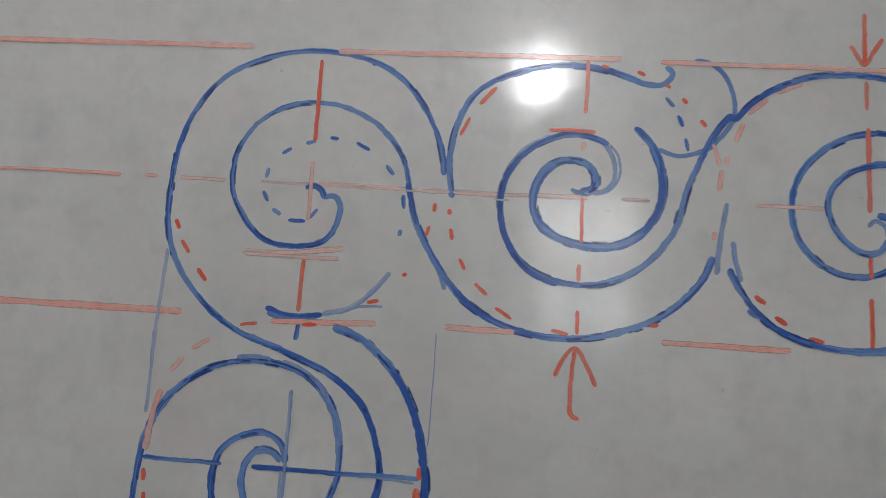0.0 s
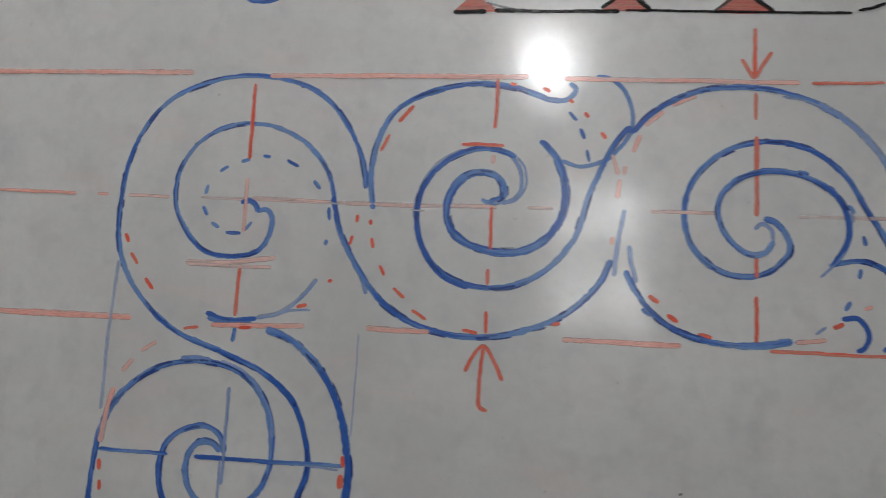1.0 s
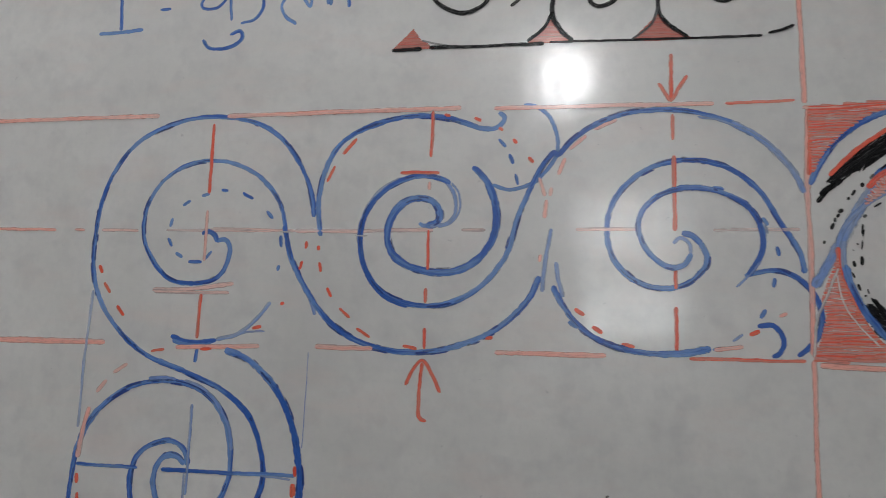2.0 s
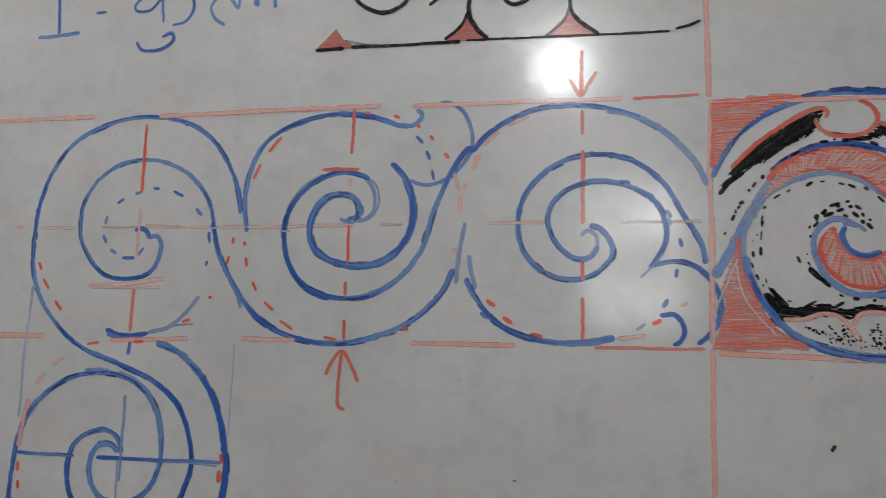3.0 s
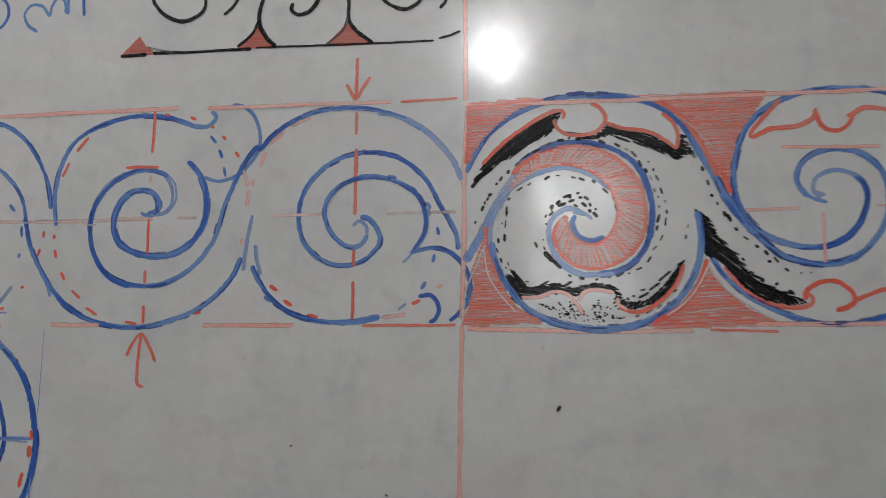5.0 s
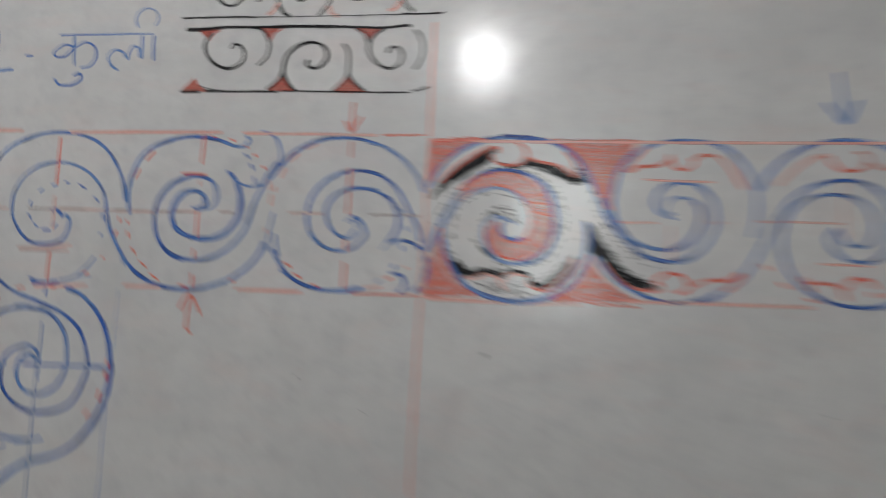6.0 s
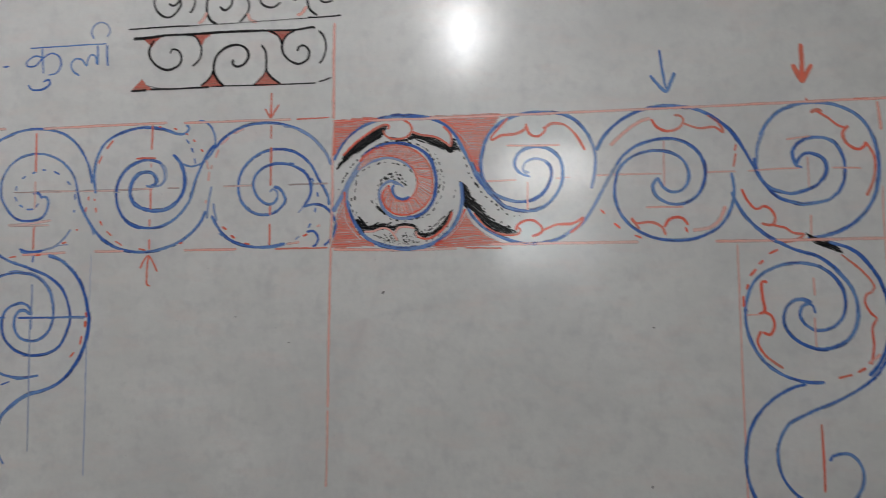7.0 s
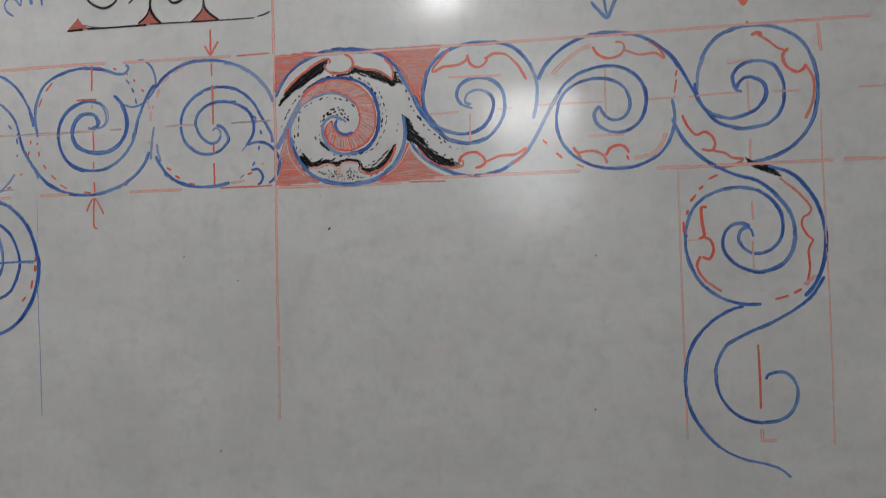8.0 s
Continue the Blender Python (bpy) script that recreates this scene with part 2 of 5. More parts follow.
# the back wall, with one window opening through it, assumed from glows the board mirrors
WX0, WX1, WZ0, WZ1 = 0.08, 1.02, BAND + 0.25, BAND + 1.65
bm = bmesh.new()
for lo, hi in (((X0, Y0 - 0.2, 0.002), (WX0, Y0, TOP - 0.002)), ((WX1, Y0 - 0.2, 0.002), (X1, Y0, TOP - 0.002)),
               ((WX0, Y0 - 0.2, 0.002), (WX1, Y0, WZ0)), ((WX0, Y0 - 0.2, WZ1), (WX1, Y0, TOP - 0.002))):
    box_into(bm, lo, hi)
tagged(finish("wall_south", bm, WALL), "pale painted wall with a small window", "wall", kind="structure")
window = tagged(new("window_1"), "small frosted four-pane window in the back wall", "window", kind="structure")
for lo, hi in (((WX0, Y0 - 0.12, WZ0), (WX0 + 0.05, Y0 - 0.06, WZ1)), ((WX1 - 0.05, Y0 - 0.12, WZ0), (WX1, Y0 - 0.06, WZ1)),
               ((WX0 + 0.05, Y0 - 0.12, WZ0), (WX1 - 0.05, Y0 - 0.06, WZ0 + 0.05)),
               ((WX0 + 0.05, Y0 - 0.12, WZ1 - 0.05), (WX1 - 0.05, Y0 - 0.06, WZ1)),
               ((WX0 + 0.05, Y0 - 0.12, (WZ0 + WZ1) / 2 - 0.12), (WX1 - 0.05, Y0 - 0.06, (WZ0 + WZ1) / 2 + 0.12))):
    bar("window_frame", lo, hi, FRAME, window, 0.004)
WXM = (WX0 + WX1) / 2
bar("window_frame", (WXM - 0.05, Y0 - 0.118, WZ0 + 0.05), (WXM + 0.05, Y0 - 0.062, WZ1 - 0.05), FRAME, window, 0.004)
for lo, hi, glass in ((WZ0 + 0.05, (WZ0 + WZ1) / 2 - 0.12, LOW_PANE), ((WZ0 + WZ1) / 2 + 0.12, WZ1 - 0.05, PANE)):
    for left, right in ((WX0 + 0.05, WXM - 0.05), (WXM + 0.05, WX1 - 0.05)):
        bar("pane", (left, Y0 - 0.095, lo), (right, Y0 - 0.085, hi), glass, window, 0, "glowing frosted pane standing in for daylight")

# two globe lamps hang from the ceiling; the board mirrors the farther one, the nearer is added fill
GLOBE_R = 0.155


def lathe(profile, turns=40):
    bm = bmesh.new()
    rings = []
    for r, z in profile:
        rings.append([bm.verts.new((r * math.cos(2 * math.pi * i / turns), r * math.sin(2 * math.pi * i / turns), z)) for i in range(turns)])
    for lower, upper in zip(rings, rings[1:]):
        for i in range(turns):
            bm.faces.new((lower[i], lower[(i + 1) % turns], upper[(i + 1) % turns], upper[i]))
    bm.faces.new(rings[0][::-1])
    bm.faces.new(rings[-1])
    for f in bm.faces:
        f.smooth = True
    return bm


def globe_lamp(x, y, z):
    ob = tagged(new("pendant_lamp"), "assumed round white globe lamp hanging lit from the ceiling", "pendant lamp", "globe lamps on the ceiling")
    ob.location = (x, y, z)
    r = GLOBE_R
    part("globe", lathe([(r * math.sin(a), -r * math.cos(a)) for a in (math.pi * (i + 0.4) / 18.8 for i in range(18))]), DIFFUSER, ob, "glowing opal globe")
    part("collar", lathe([(0.03, r * 0.93), (0.034, r * 0.95), (0.034, r + 0.04), (0.02, r + 0.05)]), FRAME, ob)
    part("stem", lathe([(0.007, r + 0.04), (0.007, TOP - z - 0.015)], 16), FRAME, ob)
    part("ceiling_rose", lathe([(0.03, TOP - z - 0.03), (0.045, TOP - z - 0.018), (0.045, TOP - z)]), FRAME, ob)
    return ob


first = globe_lamp(-0.125, -3.52, BAND + 1.69)
# unseen lamp, added so that the board brightens towards its upper left
fill_lamp = globe_lamp(-1.0, -0.62, BAND + 1.45)

# ---- the whiteboard ----
board = tagged(new("whiteboard"), "glossy off-white whiteboard with wiped marker haze", "whiteboard")
board.location = (0.05, 0, BAND - 0.09)
bar("writing_surface", (-1.2, 0.0, -0.61), (1.2, 0.004, 0.61), BOARD, board, 0.001)
bar("backing_board", (-1.198, 0.0042, -0.608), (1.198, 0.0195, 0.608), FRAME, board, 0.002, "plain backing board")


# ---- marker drawing ----
layer = [0]


def drawing(name, x, z, label, category, group=""):
    """A drawing on the board about a point, in millimetres from the divider line and the lower guide line."""
    ob = new(name)
    ob.location = (x / 1000, 0, BAND + z / 1000)
    return tagged(ob, label, category, group)


def sweep(cx, cz, start, end, *radii):
    """Points of an arm that turns about a centre from one angle to another while its radius changes through the given ones."""
    n = len(radii)
    steps = 3 * (n - 1)
    out = []
    for i in range(steps + 1):
        u = i / 3
        k = min(int(u), n - 2)
        w = u - k
        r0, r1, r2, r3 = radii[max(k - 1, 0)], radii[k], radii[k + 1], radii[min(k + 2, n - 1)]
        r = 0.5 * (2 * r1 + (r2 - r0) * w + (2 * r0 - 5 * r1 + 4 * r2 - r3) * w * w + (3 * r1 - r0 - 3 * r2 + r3) * w ** 3)
        a = radians(start + (end - start) * i / steps)
        out.append((cx + r * math.cos(a), cz + r * math.sin(a)))
    return out


def smooth(points, step=1.6):
    """A curve through the points, at even steps of about that many millimetres."""
    p = [Vector(q) for q in points]
    if len(p) == 2:
        p = [p[0], (p[0] + p[1]) / 2, p[1]]
    p = [2 * p[0] - p[1]] + p + [2 * p[-1] - p[-2]]
    out = []
    for a, b, c, d in zip(p, p[1:], p[2:], p[3:]):
        n = max(2, int((c - b).length / step))
        for i in range(n):
            u = i / n
            out.append(0.5 * (2 * b + (c - a) * u + (2 * a - 5 * b + 4 * c - d) * u * u + (3 * b - a - 3 * c + d) * u ** 3))
    out.append(p[-2])
    return out


def ribbon(points, width, seed, verts, faces, uvs, height, taper=0.55):
    """Adds one pen line to the lists: a rounded strip whose width wavers like a felt tip."""
    c = smooth(points)
    total, run, at = 0.0, 0.0, [0.0]
    for a, b in zip(c, c[1:]):
        total += (b - a).length
        at.append(total)
    half = width * 0.56
    first = len(verts)
    for i, q in enumerate(c):
        t = (c[min(i + 1, len(c) - 1)] - c[max(i - 1, 0)]).normalized()
        nrm = Vector((-t.y, t.x))
        s = at[i]
        w = half * (1 + 0.26 * noise.noise((s * 0.045, seed * 7.3, 0)) + 0.13 * noise.noise((s * 0.4, seed * 3.1, 4)))
        near = min(s, total - s) / width
        w *= taper + (1 - taper) * math.sqrt(min(1, near * 2.0)) if near < 0.5 else 1
        drift = nrm * (0.4 * noise.noise((s * 0.03, seed, 9)) + 0.3 * noise.noise((s * 0.13, seed, 5)))
        for side in (-1, 0, 1):
            e = q + drift + nrm * (w * side)
            verts.append((e.x / 1000, -height - (0.00002 if side == 0 else 0), e.y / 1000))
            uvs.append((s / 1000, (side + 1) / 2 + seed * 1.7, abs(side)))
    for i in range(len(c) - 1):
        k = first + 3 * i
        faces.append((k, k + 1, k + 4, k + 3))
        faces.append((k + 1, k + 2, k + 5, k + 4))
    return total


def mesh_part(parent, name, mat, verts, faces, uvs, body=None, over=None):
    me = bpy.data.meshes.new(name)
    me.from_pydata(verts, [], faces)
    uv, rim = me.uv_layers.new(name="UVMap"), me.uv_layers.new(name="Across")
    for loop in me.loops:
        u, v, side = uvs[loop.vertex_index]
        uv.data[loop.index].uv = (u, v)
        rim.data[loop.index].uv = (u, side)
    me.materials.append(mat)
    if over:
        me.materials.append(over)
        for f in list(me.polygons)[body:]:
            f.material_index = 1
    for f in me.polygons:
        f.use_smooth = True
    ob = new(name, me)
    ob.parent = parent
    return ob


def height(mat):
    layer[0] += 1
    return 0.00045 if mat == BARE else 0.00008 + 0.000005 * (layer[0] % 60)


def pen(parent, name, mat, width, points):
    """One pen line; a long blue one carries the short dark touches where the pen went over its edges again."""
    verts, faces, uvs = [], [], []
    seed = layer[0] % 97
    lift = height(mat)
    if mat == GHOST:
        width *= 1.2   # a wiped line has spread
    total = ribbon(points, width, seed, verts, faces, uvs, lift)
    body, over = len(faces), None
    if mat == BLUE and total > 70 and width > 3:
        over = DEEP_BLUE
        rnd = random.Random(seed * 17 + int(total))
        c = smooth(points)
        for k in range(int(total / 14)):
            i = rnd.randint(3, max(4, len(c) - 14))
            side = rnd.choice((-1, -1, 1, 1, 0.3, -0.3)) * width * rnd.uniform(0.32, 0.56)
            touch = []
            for q in range(i, min(len(c) - 1, i + rnd.randint(4, 12)), 2):
                t = (c[q + 1] - c[q - 1]).normalized()
                touch.append(tuple(c[q] + Vector((-t.y, t.x)) * side))
            if len(touch) > 1:
                ribbon(touch, rnd.uniform(0.8, 1.9), seed + k + 1, verts, faces, uvs, lift + 0.00004, 0.1)
    return mesh_part(parent, name, mat, verts, faces, uvs, body, over)


def dashes(parent, name, mat, width, points):
    """Short pen dabs one after another along a curve, each its own stroke, uneven in length, lean and weight."""
    c = smooth(points, 0.8)
    rnd = random.Random(len(c) * 13 + layer[0])
    i = rnd.randint(0, 3)
    while i < len(c) - 3:
        n = rnd.choice((2, 3, 4, 4, 5, 6, 7))
        a, b = c[i], c[min(i + n, len(c) - 1)]
        off = Vector((rnd.uniform(-0.9, 0.9), rnd.uniform(-0.9, 0.9)))
        turn = Vector((rnd.uniform(-0.6, 0.6), rnd.uniform(-0.6, 0.6)))
        if rnd.random() > 0.08:
            pen(parent, name, GREY if rnd.random() < 0.25 else mat, width * rnd.uniform(0.55, 1.1),
                [tuple(a + off - turn), tuple((a + b) / 2 + off), tuple(b + off + turn)])
        i += n + rnd.randint(3, 8)


def inside(p, poly):
    hit = False
    for (x0, y0), (x1, y1) in zip(poly, poly[1:] + poly[:1]):
        if (y0 > p[1]) != (y1 > p[1]) and p[0] < (x1 - x0) * (p[1] - y0) / (y1 - y0) + x0:
            hit = not hit
    return hit


def spans(poly, z):
    xs = sorted((x1 - x0) * (z - y0) / (y1 - y0) + x0 for (x0, y0), (x1, y1) in zip(poly, poly[1:] + poly[:1]) if (y0 > z) != (y1 > z))
    return list(zip(xs[::2], xs[1::2]))


def hatch(parent, name, mat, poly, lean=4):
    """A patch scribbled full with near-parallel strokes."""
    bare = mat == BARE
    ca, sa = math.cos(radians(lean)), math.sin(radians(lean))
    turned = [(x * ca + y * sa, -x * sa + y * ca) for x, y in poly]
    rnd = random.Random(len(poly) * 31 + layer[0])
    z, top = min(q[1] for q in turned), max(q[1] for q in turned)
    verts, faces, uvs = [], [], []
    lift = height(mat)
    n = 0
    while z < top:
        for a, b in spans(turned, z):
            if b - a > 1.2:
                if bare:
                    a, b = sorted((rnd.uniform(a, b), rnd.uniform(a, b)))
                    if b - a < 1.5:
                        continue
                a, b = a - rnd.uniform(0, 0.3), b + rnd.uniform(0, 0.3)
                p0, p1 = (a, z + rnd.uniform(-0.5, 0.5)), (b, z + rnd.uniform(-0.5, 0.5))
                mid = ((a + b) / 2, z + rnd.uniform(-0.4, 0.4))
                line = [(x * ca - y * sa, x * sa + y * ca) for x, y in (p0, mid, p1)]
                ribbon(line, rnd.uniform(0.35, 0.8) if bare else rnd.uniform(0.7, 1.7) if mat == RED else rnd.uniform(1.8, 2.8), n % 89, verts, faces, uvs, lift + 0.0000015 * (n % 7))
                n += 1
        z += rnd.uniform(2.2, 6.0) if bare else rnd.uniform(1.6, 3.2) if mat == RED else 2.0
    return mesh_part(parent, name, mat, verts, faces, uvs)


def shade(parent, name, mat, poly, lean):
    """A patch blacked in with close strokes along its lean, its rim ragged with short pen teeth."""
    ca, sa = math.cos(radians(lean)), math.sin(radians(lean))
    turned = [(x * ca + y * sa, -x * sa + y * ca) for x, y in poly]
    rnd = random.Random(len(poly) * 31 + layer[0])
    verts, faces, uvs = [], [], []
    lift = height(mat)
    z, top, n = min(q[1] for q in turned), max(q[1] for q in turned), 0
    while z < top:
        for a, b in spans(turned, z):
            if b - a > 1.0:
                line = [(x * ca - y * sa, x * sa + y * ca) for x, y in ((a, z), ((a + b) / 2, z + rnd.uniform(-0.4, 0.4)), (b, z + rnd.uniform(-0.3, 0.3)))]
                ribbon(line, rnd.uniform(1.4, 2.4), n % 89, verts, faces, uvs, lift + 0.0000015 * (n % 7), 0.4)
                n += 1
        z += rnd.uniform(1.1, 2.1)
    rim = smooth(poly + poly[:1], 0.9)
    i = 0
    while i < len(rim) - 1:
        a = radians(lean + rnd.uniform(-24, 24))
        d = rnd.uniform(1.4, 3.4)
        step = Vector((math.cos(a), math.sin(a))) * d
        ribbon([tuple(rim[i] - step), tuple(rim[i] + step * 0.1), tuple(rim[i] + step)], rnd.uniform(0.9, 1.8), n % 89, verts, faces, uvs, lift + 0.0000015 * (n % 7), 0.15)
        n += 1
        i += rnd.randint(1, 3)
    return mesh_part(parent, name, mat, verts, faces, uvs)


def band_hatch(parent, name, mat, outer, inner, count):
    """Short strokes drawn across a curved band from its outer to its inner edge."""
    o, i = smooth(outer, 0.5), smooth(inner, 0.5)
    rnd = random.Random(count)
    verts, faces, uvs = [], [], []
    lift = height(mat)
    for n in range(count):
        u = (n + rnd.uniform(-0.35, 0.35)) / count
        a = o[min(len(o) - 1, max(0, int(u * len(o))))]
        b = i[min(len(i) - 1, max(0, int((u + 0.015) * len(i))))]
        end = a.lerp(b, rnd.uniform(0.75, 1.0))
        ribbon([tuple(a), tuple((a + end) / 2 + Vector((rnd.uniform(-0.4, 0.4), rnd.uniform(-0.4, 0.4)))), tuple(end)],
               rnd.uniform(0.5, 1.0) if mat == BARE else rnd.uniform(0.9, 1.9), n % 89, verts, faces, uvs, lift + 0.0000015 * (n % 7), 0.3)
    return mesh_part(parent, name, mat, verts, faces, uvs)


def fill(parent, name, mat, poly):
    """A small patch filled in solid with overlapping strokes."""
    rnd = random.Random(len(poly) + layer[0])
    verts, faces, uvs = [], [], []
    lift = height(mat)
    z, top, n = min(q[1] for q in poly), max(q[1] for q in poly), 0
    while z < top:
        for a, b in spans(poly, z):
            if b - a > 0.4:
                ribbon([(a, z), ((a + b) / 2, z + rnd.uniform(-0.2, 0.2)), (b, z + rnd.uniform(-0.3, 0.3))], 1.7, n, verts, faces, uvs, lift + 0.0000015 * (n % 7), 0.3)
                n += 1
        z += 0.95
    return mesh_part(parent, name, mat, verts, faces, uvs)


def stipple(parent, name, mat, count, poly):
    rnd = random.Random(count)
    xs, zs = [q[0] for q in poly], [q[1] for q in poly]
    while count:
        p = (rnd.uniform(min(xs), max(xs)), rnd.uniform(min(zs), max(zs)))
        if inside(p, poly):
            a = rnd.uniform(-0.9, 0.5)
            d = rnd.uniform(0.7, 2.4)
            pen(parent, name, mat, rnd.uniform(1.0, 1.9), [p, (p[0] + d * math.cos(a), p[1] + d * math.sin(a))])
            count -= 1


m = drawing("spiral_motif", -426, 69, "blue spiral scroll with dashed inner curl drawn in marker", "scroll drawing", "scroll motifs of the border")
pen(m, "outline", BLUE, 3.5, sweep(4.7, 3.5, 9, 258, 85.6, 88, 91.2, 90.1, 90.6, 93.2, 90.3, 88.2, 93.1, 95.7, 99.3))
pen(m, "spiral", BLUE, 3.3, sweep(11.4, -13.3, 70, -343, 11.1, 16.3, 16.5, 15.4, 15.6, 17.1, 18.8, 20.9, 26.3, 35.9, 45.2, 58.1, 68.5, 72.6, 72, 68.8, 65.2, 60.2))
pen(m, "loose_stroke", FAINT_BLUE, 3.4, [(84.8, -32.3), (90.8, -41.2), (96.1, -53.9)])
pen(m, "curl", BLUE, 3.8, [(3.4, 2.3), (9.3, 3.9), (14, 1.3), (15.6, -3.6)])
pen(m, "bottom_stroke", BLUE, 3.6, [(-12.1, -73.9), (-1.1, -77), (9.5, -77.5), (23.3, -75.2)])
pen(m, "bottom_stroke", BLUE, 2.8, [(-10.6, -76.8), (-0.8, -79.1), (13.3, -79.2), (20.1, -77.9)])
pen(m, "bottom_stroke", FAINT_BLUE, 3.6, [(23.2, -74.9), (40.1, -69.7), (52.7, -58.3), (61.8, -46.1)])
pen(m, "bottom_stroke", FAINT_BLUE, 1.6, [(36.8, -71.7), (46.9, -68.4), (59.6, -67.3)])
pen(m, "short_stroke", BLUE, 3.4, [(9.4, -81.9), (8.9, -91.9)])
pen(m, "erased_gap", BARE, 1.3, [(64.2, 5.5), (68.5, 5.4), (73.4, 5.4)])
pen(m, "dash", BLUE, 2.6, [(0.1, 31.2), (6.4, 33.2)])
pen(m, "dash", BLUE, 2.6, [(15.2, 36), (20.7, 35.7)])
pen(m, "dash", BLUE, 2.6, [(32.5, 33.9), (41.3, 29.7)])
pen(m, "dash", BLUE, 2.6, [(52.7, 20.6), (57.9, 14.8)])
pen(m, "dash", BLUE, 2.6, [(65.2, 2.6), (66.5, -6.2)])
pen(m, "dash", BLUE, 2.6, [(65.7, -19.4), (65.4, -23.4)])
pen(m, "dash", BLUE, 2.6, [(-14.3, 23.5), (-8.5, 27.3)])
pen(m, "dash", BLUE, 2.6, [(-22.7, 7), (-21.4, 13.7)])
pen(m, "dash", BLUE, 2.6, [(-23.4, -1.5), (-19.3, -7.7)])
pen(m, "dash", BLUE, 2.6, [(-16.1, -12.6), (-10.2, -15.7)])
pen(m, "dash", BLUE, 2.6, [(-5.1, -18.9), (5.7, -18.8)])
pen(m, "dash", BLUE, 2.6, [(7.9, -16.8), (12.5, -10.4)])
pen(m, "red_dash", SCARLET, 2.4, [(-76.7, -23.8), (-73.5, -29.7)])
pen(m, "red_dash", SCARLET, 2.4, [(-71, -36.8), (-65, -44.5)])
pen(m, "red_dash", SCARLET, 2.4, [(-58.1, -53.6), (-51.6, -60.8)])
pen(m, "red_dash", SCARLET, 2.4, [(-26.4, -85.8), (-16.1, -83.5)])
pen(m, "red_dash", SCARLET, 2.4, [(69.6, -47.5), (72.3, -46.2)])
pen(m, "red_dash", SCARLET, 2.4, [(50, -65.7), (56.8, -63.8)])
pen(m, "red_dash", SCARLET, 2.4, [(11.9, -82.4), (20.6, -81.6)])
pen(m, "axis_line", RED, 2.6, [(3.5, 87.7), (4.7, 59.4), (5.7, 33.1)])
pen(m, "axis_line", FAINT_RED, 2.5, [(5.9, 20.1), (6.9, 0.1), (7.4, -18)])
pen(m, "axis_line", RED, 2.4, [(7.8, -41.8), (8.2, -58.6), (8.5, -74.8)])
pen(m, "guide_tick", GHOST, 3.0, [(-31, -40.7), (1, -38.8), (32.4, -33.8)])
pen(m, "guide_tick", GHOST, 2.4, [(-29, -42.3), (1.4, -41.6), (29.7, -40.7)])

m = drawing("spiral_motif", -419, -98, "blue double spiral scroll with straight cross lines drawn in marker", "scroll drawing", "scroll motifs of the border")
pen(m, "spiral", BLUE, 4.0, [(-27.2, 74.9), (2.1, 65.7), (23.9, 57.6), (42.5, 44.5), (52.5, 30.8), (58.6, 15.2), (61.4, 1.2), (59.7, -10.6)] + sweep(1.8, 0.7, -16, -315, 58.3, 59.4, 54.4, 50.9, 47.5, 44.9, 41.2, 36.8, 28.5, 21.7, 13.4, 6.4, 4.4))
pen(m, "outline", BLUE, 4.0, sweep(0.4, -0.3, -148, -364, 93.9, 85.2, 82.2, 75.7, 67.1, 59.7, 52.6, 44, 37.9, 35.9) + sweep(1.8, 0.7, -23, -279, 34.2, 34.1, 33.4, 31.5, 29.9, 26, 23.1, 20, 16.5, 11.4, 5.6, 3.9))
pen(m, "outline_edge", FAINT_BLUE, 3.2, [(-32.4, 61.8), (-22.1, 63.1), (-11.4, 62.4)])
pen(m, "outline_edge", FAINT_BLUE, 3.2, [(-4.4, 61.7), (10.1, 57), (23.6, 46), (32.7, 32.1), (36.6, 16.2)])
pen(m, "right_outline", BLUE, 5.0, [(24, 85.3), (42, 79.4), (60.8, 64.4), (72.5, 49), (81.1, 30.3), (85.9, 11.6), (88.4, -3.9)] + [(84.3, -34.3), (69.9, -64.5), (51, -85.1), (27.6, -96.9), (3.8, -104.2), (-15.7, -117.4), (-30.9, -134.3)] + [(-34.9, -152.1), (-35.3, -175.4)])
pen(m, "dash", BLUE, 2.6, [(-31.7, -181.8), (-23, -195.7)])
pen(m, "bottom_stroke", BLUE, 3.7, [(-73.1, -43.1), (-61, -59.4), (-37.1, -75), (-7.1, -81.2), (20.2, -76.8)])
pen(m, "dash", BLUE, 2.0, [(-68.8, -124.3), (-58.9, -113.5)])
pen(m, "dash", BLUE, 2.0, [(-52.4, -105), (-42.2, -96.9)])
pen(m, "dash", BLUE, 2.0, [(-33.9, -91), (-21.2, -86.1)])
pen(m, "dash", BLUE, 2.0, [(-12.7, -83.6), (0.3, -81.4)])
pen(m, "cross_line", BLUE, 2.8, [(-81.5, -1.5), (-58.1, -1.1), (-33.2, -0.5)])
pen(m, "cross_line", BLUE, 2.8, [(-14.9, -0.6), (20.6, 0.5), (84.4, 2.6)])
pen(m, "cross_line", FAINT_BLUE, 1.6, [(59.2, 0.7), (70.8, 0.3), (81.4, -0.2)])
pen(m, "axis_line", FAINT_BLUE, 2.6, [(3.3, 45.7), (4.4, 13), (5.2, -16.4)])
pen(m, "axis_line", FAINT_BLUE, 2.0, [(2.8, -1.6), (6.9, -88.4), (10.4, -177.7)])
pen(m, "side_line", FAINT_BLUE, 2.4, [(-86.2, 124.2), (-85.7, 71.4), (-83.9, 24)])
pen(m, "side_line", FAINT_BLUE, 0.6, [(86.4, 86.8), (87.2, 53.7), (87.6, 21.4)])
pen(m, "side_line", FAINT_BLUE, 1.2, [(86.3, -26.7), (89.3, -116.1), (91.5, -205.8)])
